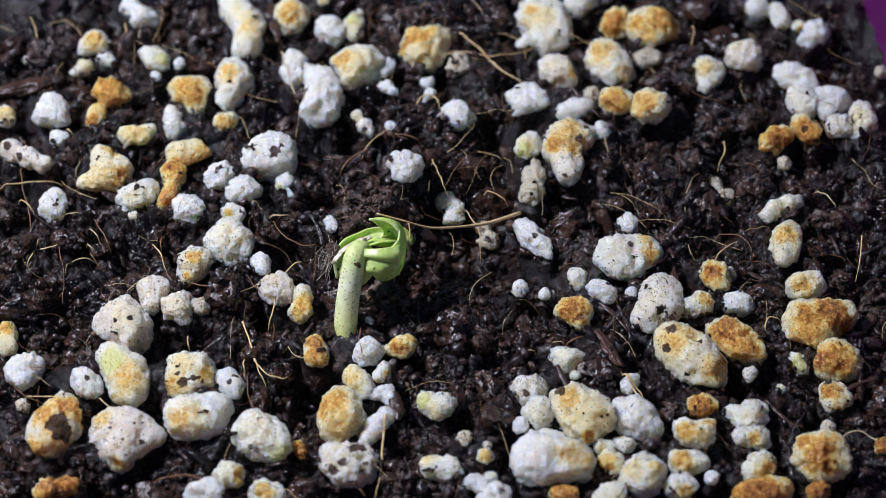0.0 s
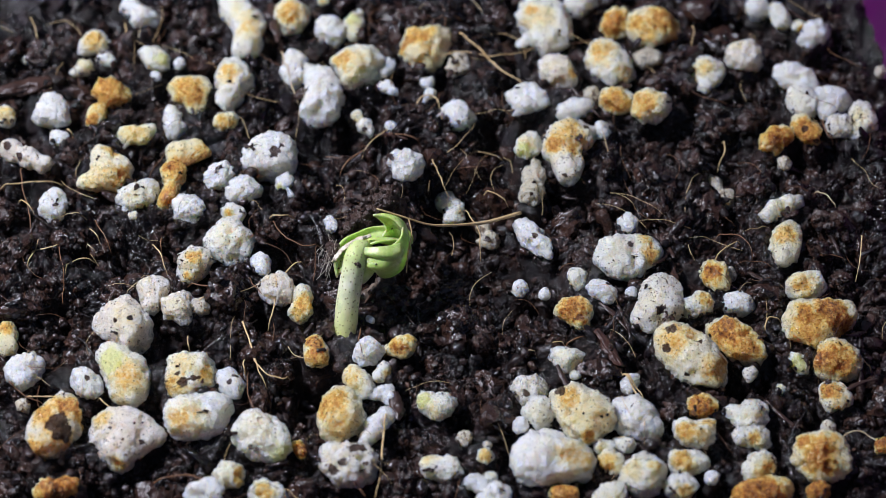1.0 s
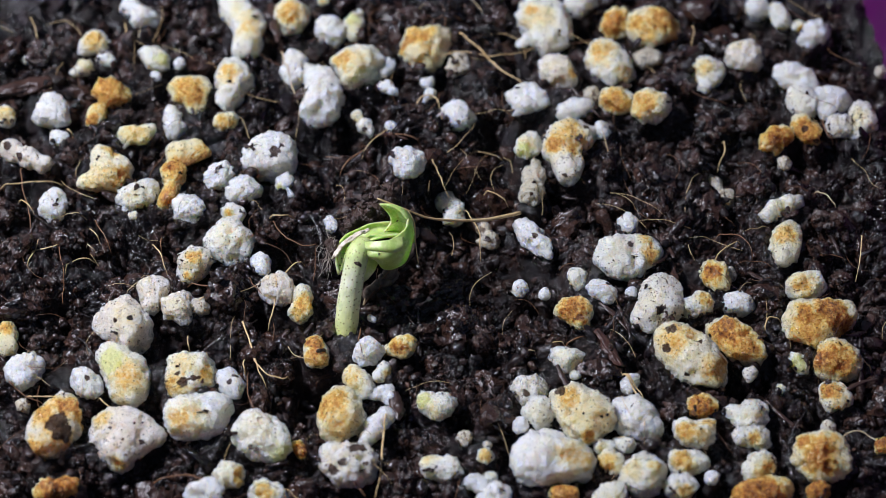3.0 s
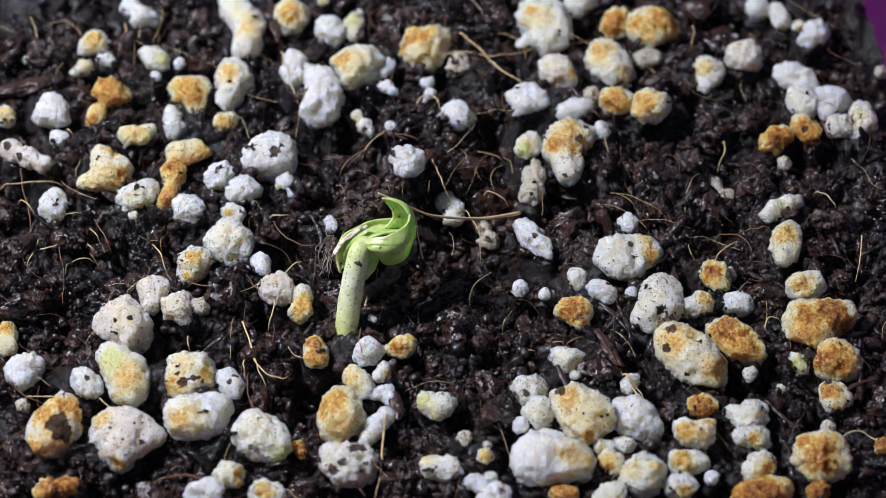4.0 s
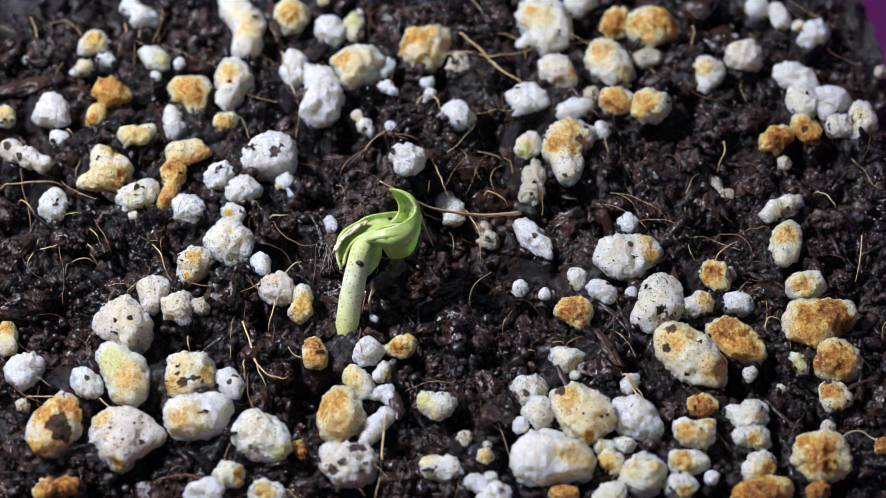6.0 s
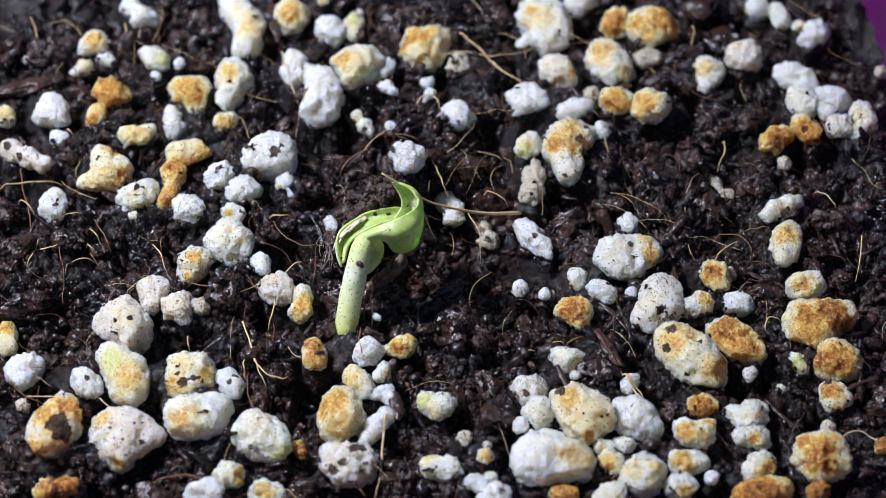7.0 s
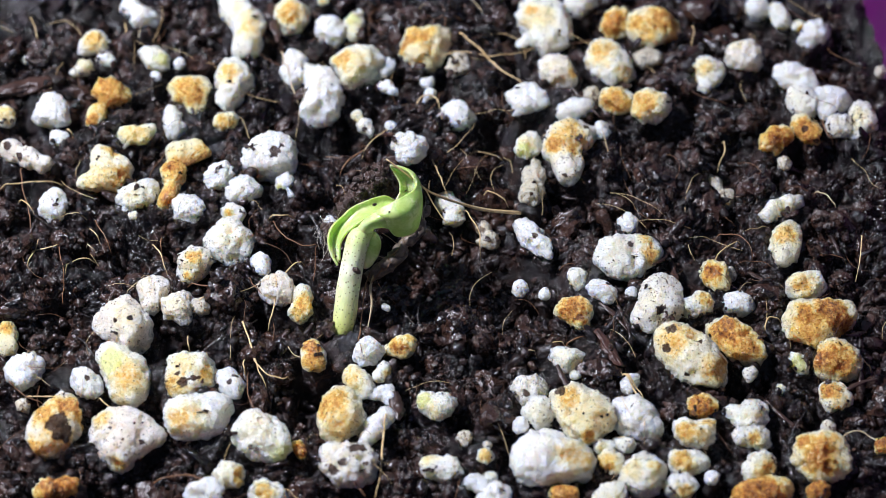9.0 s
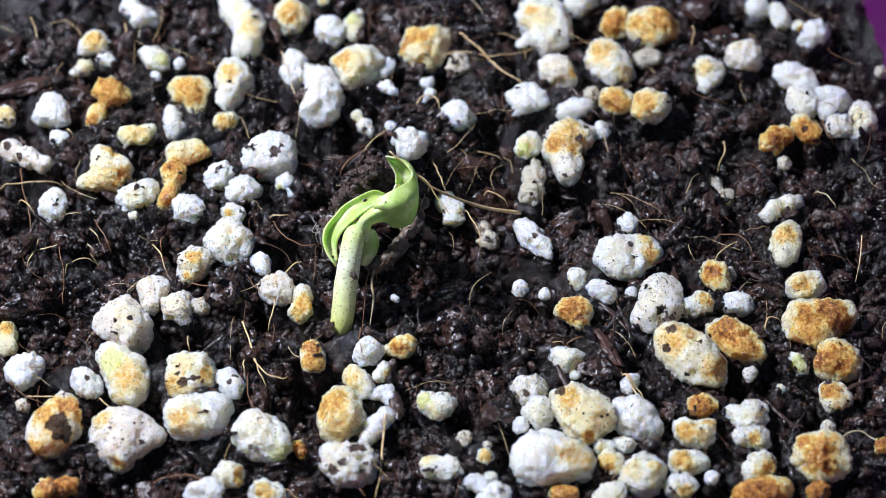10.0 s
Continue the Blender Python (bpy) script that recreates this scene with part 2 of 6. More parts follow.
def tube(points, radii, sides=6, steps=8, flat=1.0, rough=0.0, seed=0, groove=0.0):
    """A round strand along points, its radius going from value to value; closed at both ends by tapering."""
    n = max(4, (len(points) - 1) * steps)
    c = spline(points, n)
    r = np.interp(np.linspace(0, 1, n), np.linspace(0, 1, len(radii)), radii)
    d = np.gradient(c, axis=0)
    d /= np.linalg.norm(d, axis=1)[:, None] + 1e-9
    up = np.array([0.13, 0.21, 0.97])
    a = np.cross(d, up)
    a /= np.linalg.norm(a, axis=1)[:, None] + 1e-9
    b = np.cross(a, d)
    w = np.arange(sides) * 2 * np.pi / sides
    ring = a[:, None] * np.cos(w)[None, :, None] + b[:, None] * np.sin(w)[None, :, None] * flat
    if groove:
        u, s = np.meshgrid(w, np.linspace(0, 0.5 * len(points), n))
        q = np.stack([np.cos(u) * 2.6, np.sin(u) * 2.6, s], 2).reshape(-1, 3)
        ring = ring * (1 + groove * (grain(q, seed + 2) + 0.6 * grain(q * (2.2, 2.2, 1.6), seed + 3))).reshape(n, sides, 1)
    v = c[:, None] + ring * r[:, None, None]
    v = v.reshape(-1, 3)
    if rough:
        v = v + ring.reshape(-1, 3) * (grain(v * 1.6, seed) + 0.6 * grain(v * 4.0, seed + 1))[:, None] * rough
    v = np.concatenate([v, c[:1], c[-1:]])
    f = grid_faces(n, sides, True)
    k, e = np.arange(sides), len(v)
    j = (k + 1) % sides
    start = np.stack([np.full(sides, e - 2), j, k, np.full(sides, e - 2)], 1)
    stop = np.stack([np.full(sides, e - 1), (n - 1) * sides + k, (n - 1) * sides + j, np.full(sides, e - 1)], 1)
    tris = np.concatenate([start[:, :3], stop[:, :3]])
    quads = np.concatenate([f[:, [0, 1, 2]], f[:, [0, 2, 3]]])
    return v, np.concatenate([quads, tris])


def blob(lobes, level, rough, seed, facets=0):
    """A lumpy closed stone: lobes (x, y, z, r) melted into one another, with a crumbly face."""
    d, f = ICO[level]
    L = np.asarray(lobes, float)
    w = L[:, 3:] ** 2
    mid = (L[:, :3] * w).sum(0) / w.sum()
    k = 0.3 * L[:, 3].max()
    t = np.full(len(d), np.linalg.norm(L[:, :3] - mid, axis=1).max() + L[:, 3].max() * 1.3)
    for _ in range(26):
        p = mid + d * t[:, None]
        s = np.linalg.norm(p[:, None] - L[None, :, :3], axis=2) - L[None, :, 3]
        t = np.maximum(t + (k * np.log(np.exp(-s / k).sum(1)) - 0.28 * k * (len(L) > 1)) * 0.85, 0.25 * L[:, 3].min())
    p = mid + d * t[:, None]
    size = L[:, 3].max()
    if facets:
        rng = np.random.default_rng(seed)
        for n in rng.normal(size=(facets, 3)):
            n = n / np.linalg.norm(n)
            out = (p - mid) @ n
            over = np.maximum(out / (rng.uniform(0.74, 0.93) * out.max()), 1.0)
            t = t / (1 + 0.85 * (over - 1))
            p = mid + d * t[:, None]
    lump = grain(p * 1.0 / size, seed) * 0.1 + (0.45 - np.abs(grain(p * 1.7 / size, seed + 7))) * 0.22
    crust = (0.5 - np.abs(grain(p * 1.5, seed + 3))) * 0.3 + (0.5 - np.abs(grain(p * 3.2, seed + 4))) * 0.17 + (0.5 - np.abs(grain(p * 5.6, seed + 5))) * 0.13 + grain(p * 9.0, seed + 6) * 0.06
    pits = np.clip(grain(p * 1.3, seed + 9) - 0.35, 0, 1) * 0.7
    t = t + size * lump * rough + (crust - pits) * 0.8 * rough * min(1.0, size)
    return mid + d * t[:, None], f


# ---- the pot and its soil ----
TURN = radians(7)
HALF, MIDDLE = 42.0, (-5.1, 0.0)


def into_pot(x, y):
    return (MIDDLE[0] + x * math.cos(TURN) - y * math.sin(TURN), MIDDLE[1] + x * math.sin(TURN) + y * math.cos(TURN))


def rounded_square(half, r, n=6):
    out = []
    for q, (sx, sy) in enumerate(((1, 1), (-1, 1), (-1, -1), (1, -1))):
        for k in range(n + 1):
            w = math.pi / 2 * (q + k / n)
            out.append(into_pot(sx * (half - r) + r * math.cos(w), sy * (half - r) + r * math.sin(w)))
    return np.array(out)


def plant_pot():
    pot = tagged(new("plant_pot"), "square purple plastic plant pot filled with dark soil", "plant pot")
    pot.location = (MIDDLE[0] * MM, MIDDLE[1] * MM, -0.063)
    pot.empty_display_size = 0.01
    outline = ((41.0, 2, -12), (42.0, 2, 0), (42.6, 2.2, 7.6), (42.9, 2.4, 8.2), (43.6, 3, 8.4), (44.6, 3.6, 8.2), (44.9, 4, 7.6),
               (44.7, 4, 3.2), (44.3, 4, 2.9), (43.3, 3.2, 2.7), (36.0, 3, -62), (35.2, 2.6, -63), (1.0, 0.4, -63))
    for name, rows in (("rim", outline[2:10]), ("inner_wall", outline[:3]), ("outer_wall", outline[9:])):
        rings = [np.column_stack([rounded_square(half, r), np.full(28, float(z))]) for half, r, z in rows]
        part(name, np.concatenate(rings) - (MIDDLE[0], MIDDLE[1], -63.0), grid_faces(len(rings), 28, True), POT, pot)
    return pot


plant_pot()


def table():
    m = Nodes("grey table top")
    v = m.coords(False)
    m.set(Base_Color=m.mix(m.noise(v, 0.05, 5.0), (0.3, 0.29, 0.28), (0.38, 0.37, 0.36)), Roughness=0.6)
    b = np.array([(x, y, z) for z in (-63.0, -93.0) for x, y in ((-250, -250), (250, -250), (250, 250), (-250, 250))])
    f = np.array([(0, 1, 2, 3), (7, 6, 5, 4), (0, 4, 5, 1), (1, 5, 6, 2), (2, 6, 7, 3), (3, 7, 4, 0)])
    ob = new("table_top", mesh_of("table_top", b, f, m.mat, False))
    return tagged(ob, "plain grey table top under the plant pot", "table top", kind="structure")


table()

LOBES = []
HOLLOWS = ((2.5, -2.5, 5.0, 2.8), (2.0, 5.0, 4.5, 3.4), (-3.5, 1.5, 3.5, 2.0), (-7.2, -8.4, 1.4, 0.3), (-7.0, -9.8, 1.7, -0.45), (-9.4, -6.0, 1.8, 0.8), (-10.6, -1.5, 2.6, 0.9),
           (-10.6, 9.5, 2.6, 1.1), (-11.5, 16.0, 3.0, 0.9), (-2.5, 0.5, 2.2, 0.9), (4.5, 13.0, 2.6, 1.0), (-9.6, -15.0, 2.2, 0.9), (28.0, 13.0, 5.0, 0.8), (22.0, 2.0, 3.0, 0.7),
           (-9.2, -2.5, 2.2, 1.2), (-9.5, -12.2, 1.8, 1.4), (-9.2, -14.9, 1.6, 1.2), (-10.7, 10.0, 2.2, 1.3), (-2.0, -0.9, 2.0, 1.0), (4.3, 10.6, 2.2, 1.2), (-3.5, 15.3, 1.6, 1.0),
           (21.8, 10.3, 2.4, 0.9), (32.9, 20.2, 2.6, 1.0), (30.1, 7.4, 2.2, 0.9))


def soil_level(x, y):
    """The broad lie of the soil, without its crumbs."""
    p = np.stack([x * 0.14, y * 0.14, np.zeros_like(x)], 1)
    z = -2.3 + 0.6 * grain(p, 21) + 1.3 * grain(p * 2.4, 22)
    for cx, cy, r, deep in HOLLOWS:
        z = z - deep * np.exp(-((x - cx) ** 2 + (y - cy) ** 2) / r ** 2)
    bed = np.zeros_like(z)
    for a, b, c, r in LOBES:
        near = np.abs(y - b) < 1.7 * r
        if c > -0.5:
            bed[near] = np.maximum(bed[near], np.clip(1.7 - np.hypot(x[near] - a, y[near] - b) / r, 0, 0.7))
    return np.maximum(z, np.where(bed > 0, z + (-1.35 - z) * bed / 0.7, z))


# ---- perlite granules ----
WORDS = {
    "w": "white porous perlite granule half sunk in soil", "c": "cream perlite granule with faint ochre crust on soil",
    "r": "rust stained orange and white perlite granule on soil", "t": "tan perlite granule with ochre patches on soil",
    "a": "amber brown crusted perlite granule lying on soil", "y": "pale perlite granule tinged yellow green by algae",
    "d": "grey white perlite granule specked with dirt", "p": "pinkish white perlite granule resting on dark soil",
    "h": "small perlite granule nearly covered by soil", "g": "perlite granule behind the seedling, greyed for its shade",
    "b": "dark brown crusted perlite granule on soil",
}


FLECKS = {"w": 1, "c": 2, "r": 2, "t": 2, "a": 1, "y": 1, "d": 4, "p": 2, "h": 3, "g": 2, "b": 2}
STAINED = {"r": (3, 0.62), "t": (2, 0.48), "a": (2, 0.6), "c": (1, 0.42), "y": (1, 0.35), "b": (3, 0.75), "d": (1, 0.25), "p": (1, 0.2)}


def fleck(at, rng, stone):
    """A torn lump of soil grains stuck on a granule."""
    r = rng.uniform(0.08, 0.22)
    lobes = [(*(rng.normal(0, 1, 3) * r * (1.0, 1.0, 0.3)), r * rng.uniform(0.35, 0.8)) for _ in range(6)]
    v, f = blob(lobes, 3, 2.2, int(rng.integers(1000)))
    part("soil_fleck", v, f, CRUMB, stone, at=at)


def soak(ob, v, spots, seed):
    """Lays crust, algae and dirt on a granule's skin round its spots (x, y, z, radius, strength or sort)."""
    skin = {"crust": np.zeros(len(v)), "algae": np.zeros(len(v)), "dirt": np.zeros(len(v))}
    ragged = 1 + 0.3 * grain(v * 1.6, seed) + 0.25 * grain(v * 4.0, seed + 1)
    for x, y, z, r, strength in spots:
        near = np.clip(1.4 - np.linalg.norm(v - (x, y, z), axis=1) * ragged / r, 0, 1)
        sort = {"g": "algae", "k": "dirt"}.get(strength, "crust")
        skin[sort] = np.maximum(skin[sort], near * (3 - 2 * near) * near * (strength if sort == "crust" else 1.0))
    for name, values in skin.items():
        ob.data.attributes.new(name, "FLOAT", "POINT").data.foreach_set("value", values.astype(np.float32))


def perlite(kind, *lobes, rough=1.0, keep=True, stains=()):
    seed = 100 + len(bpy.data.objects)
    big = max(l[3] for l in lobes)
    v, f = blob(lobes, 5 if big > 0.8 else 4 if big > 0.42 else 3, rough, seed, 6)
    base = Vector((sum(l[0] for l in lobes) / len(lobes), sum(l[1] for l in lobes) / len(lobes), v[:, 2].min()))
    ob = part("perlite_granule", v - np.array(base), f, PERLITE[kind], at=base)
    if keep:
        LOBES.extend(lobes)
    rng = np.random.default_rng(seed)
    if not stains:
        count, strength = STAINED.get(kind, (0, 0))
        upper = v[v[:, 2] > base.z + 0.4 * (v[:, 2].max() - base.z)]
        stains = [(*upper[rng.integers(len(upper))], big * rng.uniform(0.5, 1.2), strength * rng.uniform(0.7, 1.2)) for _ in range(count)]
    soak(ob, v, stains, seed)
    if big > 0.6:
        high = v[(v[:, 2] > base.z + 0.55 * (v[:, 2].max() - base.z))]
        for _ in range(rng.integers(0, FLECKS[kind] + 1)):
            fleck(high[rng.integers(len(high))] - np.array(base), rng, ob)
    return tagged(ob, WORDS[kind], "perlite granule", "perlite granules on the soil")


perlite("w", (-24.8, 24.7, 0.4, 0.81), (-23.9, 23.5, 0.4, 0.89), (-23.1, 23.4, 0.4, 0.63))
perlite("d", (-27.5, 21.0, 0.4, 0.89), (-28.0, 20.2, 0.4, 0.53), (-26.6, 20.4, 0.4, 0.62), stains=((-27.3, 20.4, 1.3, 0.98, 0.5),))
perlite("d", (-27.8, 18.2, 0.4, 0.70), (-28.6, 17.6, 0.4, 0.44))
perlite("c", (-26.5, 19.1, 0.3, 0.57), (-25.9, 18.8, 0.3, 0.40), stains=((-26.5, 19.3, 0.8, 0.42, "k"),))
perlite("w", (-32.5, 18.9, 0.3, 0.35))
perlite("y", (-22.6, 19.1, 0.4, 0.88), (-21.9, 18.5, 0.4, 0.62), (-23.3, 19.4, 0.4, 0.44), stains=((-21.7, 18.5, 1.1, 0.56, "g"),))
perlite("w", (-22.3, 17.2, 0.3, 0.39))
perlite("w", (-20.5, 18.6, 0.3, 0.44))
perlite("r", (-19.5, 15.4, 0.5, 1.04), (-18.9, 15.3, 0.5, 1.13), (-20.3, 15.6, 0.5, 0.70), (-19.0, 13.9, 0.5, 0.61), stains=((-19.6, 14.5, 1.5, 1.54, 0.5), (-18.7, 14.2, 1.4, 0.7, 0.6),))
perlite("w", (-30.0, 13.5, 0.5, 1.17), (-30.5, 12.9, 0.5, 0.56), (-29.1, 12.4, 0.5, 0.56))
perlite("w", (-29.4, 10.8, 0.3, 0.56), (-28.8, 10.6, 0.3, 0.51))
perlite("r", (-25.9, 15.4, 0.5, 1.13), (-26.4, 13.2, 0.5, 0.78), (-24.8, 15.0, 0.5, 0.78), (-26.7, 12.3, 0.5, 0.52), stains=((-25.6, 14.6, 1.4, 2.1, 0.55), (-26.7, 12.1, 1, 0.78, 0.75), (-26.1, 15.4, 1.6, 0.62, 0.75),))
perlite("t", (-24.0, 11.0, 0.4, 0.77), (-22.9, 10.9, 0.4, 0.77), (-22.2, 11.5, 0.4, 0.43), (-24.3, 9.4, 0.4, 0.30), stains=((-23.3, 10.6, 1.2, 1.26, 0.35),))
perlite("w", (-20.7, 13.0, 0.4, 0.78), (-20.4, 11.6, 0.4, 0.86))
perlite("c", (-33.6, 13.0, 0.4, 0.78), (-33.1, 12.4, 0.4, 0.43), stains=((-33.2, 12.6, 1, 0.9, 0.42), (-32.8, 12.2, 0.6, 0.28, "k"),))
perlite("p", (-32.6, 9.3, 0.4, 0.94), (-31.2, 8.6, 0.4, 0.77), (-30.0, 7.9, 0.4, 0.76), stains=((-32.8, 9.2, 1.2, 0.42, "k"), (-31.8, 8.4, 0.9, 0.34, "k"),))
perlite("t", (-25.5, 8.3, 0.6, 1.02), (-25.0, 6.4, 0.6, 1.44), (-26.7, 5.9, 0.6, 0.55), (-24.3, 7.3, 0.6, 0.76), stains=((-24.7, 8.6, 1.1, 0.98, 0.55), (-23.9, 6.1, 1.3, 0.78, 0.58), (-25.3, 5.4, 1.3, 1.96, 0.3), (-24.4, 5.3, 1, 0.28, 0.75),))
perlite("p", (-22.9, 2.9, 0.3, 0.38))
perlite("c", (-23.4, 4.3, 0.5, 0.84), (-22.4, 4.7, 0.5, 1.01), (-21.8, 5.6, 0.5, 0.51), stains=((-22.6, 3.9, 1.2, 1.12, 0.18),))
perlite("r", (-17.4, 9.4, 0.5, 0.60), (-18.7, 9.2, 0.5, 0.85), (-20.0, 8.8, 0.5, 1.02), (-20.2, 6.8, 0.5, 1.01), (-20.3, 4.9, 0.5, 0.76), (-20.7, 3.9, 0.5, 0.59), stains=((-19.7, 6.9, 1.3, 1.54, 0.5), (-20.5, 7, 1.6, 0.76, 0.75), (-19.2, 7.8, 0.7, 0.62, 0.75), (-20.7, 4.1, 1.1, 0.78, 0.75), (-17.9, 8.8, 0.9, 0.98, 0.42), (-20.1, 4.4, 1.1, 1.26, 0.5), (-18.4, 8.7, 1, 0.28, 0.75),))
perlite("w", (-18.8, 3.4, 0.5, 1.04))
perlite("w", (-16.6, 6.7, 0.5, 1.01), (-17.1, 6.2, 0.5, 0.59))
perlite("w", (-15.0, 5.5, 0.4, 0.93), (-15.8, 4.9, 0.4, 0.59), (-14.1, 5.2, 0.4, 0.59))
perlite("w", (-11.7, 6.4, 0.3, 0.59), (-11.3, 5.0, 0.3, 0.38), (-12.2, 6.1, 0.3, 0.38), stains=((-12.2, 5.7, 0.4, 0.42, "g"),))
perlite("w", (-13.4, 8.7, 0.6, 1.45), (-12.5, 9.5, 0.6, 1.19), (-12.3, 7.9, 0.6, 1.19), (-14.1, 7.9, 0.6, 0.93), stains=((-12.6, 7.8, 1.9, 0.5, "k"), (-12.2, 8.4, 1.9, 0.28, "k"), (-13.2, 7.6, 1.8, 0.25, "k"),))
perlite("c", (-17.2, 24.9, 0.5, 1.08), (-16.3, 24.2, 0.5, 1.16), (-15.3, 22.6, 0.5, 1.34), (-15.3, 20.7, 0.5, 1.15), (-15.8, 19.8, 0.5, 0.71), stains=((-15.2, 21.3, 1.7, 1.12, 0.42), (-15.6, 22.4, 1.9, 0.84, 0.32), (-16.3, 23.4, 1.7, 0.56, 0.2),))
perlite("t", (-12.7, 24.3, 0.5, 1.08), (-11.8, 23.4, 0.5, 1.21), (-12.2, 22.9, 0.5, 0.98), stains=((-12.1, 22.8, 1.9, 1.26, 0.48),))
perlite("w", (-9.1, 22.4, 0.4, 0.98), (-8.6, 21.7, 0.4, 0.98))
perlite("y", (-7.1, 23.0, 0.4, 0.80), (-6.9, 21.8, 0.4, 0.71), (-6.5, 24.3, 0.4, 0.45), stains=((-7, 22.7, 1.2, 0.62, "g"), (-7, 21.9, 1.1, 0.84, 0.25),))
perlite("c", (-9.6, 25.6, 0.3, 0.45))
perlite("c", (-16.3, 17.4, 0.5, 1.10), (-15.7, 16.2, 0.5, 1.09), (-16.5, 14.7, 0.5, 0.96), (-16.8, 13.9, 0.5, 0.61), (-16.9, 16.8, 0.5, 0.79), stains=((-16.5, 16.4, 1.6, 0.98, 0.45), (-16.8, 16.8, 1.7, 0.42, 0.6),))
perlite("t", (-16.8, 12.3, 0.4, 0.69), (-16.2, 12.5, 0.4, 0.56), stains=((-16.6, 11.8, 0.9, 0.98, 0.42),))
perlite("w", (-11.5, 18.8, 0.4, 0.97), (-11.2, 16.8, 0.4, 0.79), (-11.9, 17.5, 0.4, 0.61))
perlite("w", (-9.8, 17.0, 0.6, 1.14), (-9.1, 15.2, 0.6, 1.43), (-9.3, 13.5, 0.6, 1.30), (-10.2, 12.8, 0.6, 0.86), (-10.3, 18.4, 0.6, 0.53), stains=((-10.4, 14.5, 1.3, 0.5, "k"), (-8.7, 17, 1, 0.22, "k"),))
perlite("y", (-7.6, 18.2, 0.6, 0.97), (-6.3, 17.8, 0.6, 1.49), (-5.8, 18.2, 0.6, 0.88), (-6.9, 16.7, 0.6, 0.79), stains=((-7.8, 17.8, 1.9, 1.06, 0.62), (-6.9, 17.4, 1.9, 1.54, 0.3),))
perlite("w", (-4.4, 18.4, 0.3, 0.66), (-4.7, 17.6, 0.3, 0.44))
perlite("w", (-4.4, 16.2, 0.3, 0.52), (-3.9, 15.6, 0.3, 0.39))
perlite("r", (-2.2, 20.6, 0.5, 1.15), (-0.6, 20.9, 0.5, 1.20), (-1.7, 19.0, 0.5, 1.15), (0.1, 22.0, 0.5, 0.62), (-1.1, 19.5, 0.5, 1.06), (-3.0, 19.2, 0.5, 0.57), stains=((-1.9, 20.4, 1.8, 1.4, 0.5), (-3.1, 20.1, 1.2, 0.9, 0.75), (-1, 18.8, 1.7, 1.12, 0.25),))
perlite("w", (-1.2, 16.6, 0.3, 0.57), (-1.0, 15.4, 0.3, 0.48), (-1.4, 14.6, 0.3, 0.26))
perlite("d", (-6.6, 13.1, 0.3, 0.52), (-6.0, 12.0, 0.3, 0.60), (-5.5, 11.3, 0.3, 0.39), stains=((-6.5, 12.6, 0.5, 0.7, 0.3), (-5.9, 11.3, 0.6, 0.34, "k"),))
perlite("w", (-4.0, 11.9, 0.3, 0.47))
perlite("w", (0.9, 13.5, 0.4, 0.87), (1.5, 12.6, 0.4, 0.91), (1.2, 12.1, 0.4, 0.69), (0.1, 12.9, 0.4, 0.43), stains=((1.2, 11.7, 1.1, 0.22, "k"), (2, 12.2, 1, 0.22, "k"),))
perlite("h", (1.4, 18.9, 0.0, 0.88), (0.7, 18.2, 0.0, 0.48))
perlite("c", (7.2, 23.5, 0.6, 1.34), (8.5, 23.2, 0.6, 1.43), (8.9, 21.3, 0.6, 1.24), (7.8, 20.7, 0.6, 1.24), (6.5, 23.2, 0.6, 0.80), stains=((7.5, 22.2, 1.7, 1.4, 0.3), (6.9, 22.8, 1.9, 0.62, 0.5), (9.7, 20.3, 0.5, 0.39, "k"),))
perlite("w", (6.4, 22.5, 0.3, 0.53), (6.8, 21.4, 0.3, 0.53), (7.4, 21.4, 0.3, 0.40), (6.2, 20.7, 0.3, 0.53))
perlite("w", (10.8, 25.0, 0.5, 1.08), (11.7, 25.2, 0.5, 0.58))
perlite("p", (8.4, 17.8, 0.5, 1.10), (9.2, 17.3, 0.5, 1.23), (10.0, 16.6, 0.5, 0.57), stains=((10.1, 16.6, 1.4, 0.62, 0.52), (8.8, 16.7, 1.3, 1.4, 0.12),))
perlite("w", (6.6, 15.3, 0.4, 0.87), (5.6, 14.9, 0.4, 0.78), (7.4, 14.6, 0.4, 0.82), (6.3, 14.1, 0.4, 0.78), (5.5, 12.8, 0.4, 0.43))
perlite("w", (9.3, 13.4, 0.4, 0.78), (10.4, 13.7, 0.4, 0.78), (11.2, 14.0, 0.4, 0.43))
perlite("c", (12.4, 19.2, 0.6, 1.28), (13.2, 17.9, 0.6, 1.45), (13.9, 17.0, 0.6, 0.96), stains=((12.1, 18.5, 2, 1.54, 0.48), (14.1, 16.5, 1.5, 0.84, 0.35), (13.8, 16, 0.5, 0.45, "k"),))
perlite("t", (13.1, 14.5, 0.5, 1.08), (14.0, 14.3, 0.5, 0.69), stains=((13.1, 13.7, 1.3, 1.4, 0.6),))
perlite("a", (13.9, 22.9, 0.5, 1.25), (13.0, 22.0, 0.5, 0.53), stains=((13.4, 22.2, 1.2, 1.26, 0.58),))
perlite("r", (15.4, 22.2, 0.6, 1.16), (16.7, 22.2, 0.6, 1.42), (17.7, 21.9, 0.6, 0.89), (16.2, 21.3, 0.6, 0.98), stains=((14.9, 21.7, 1.7, 0.84, 0.5), (17.3, 21.9, 1.9, 1.4, 0.6), (17.9, 20.7, 0.6, 0.62, 0.8), (16, 20.7, 1.9, 1.12, 0.35),))
perlite("h", (15.5, 19.4, 0.0, 0.80), (16.6, 19.5, 0.0, 0.75))
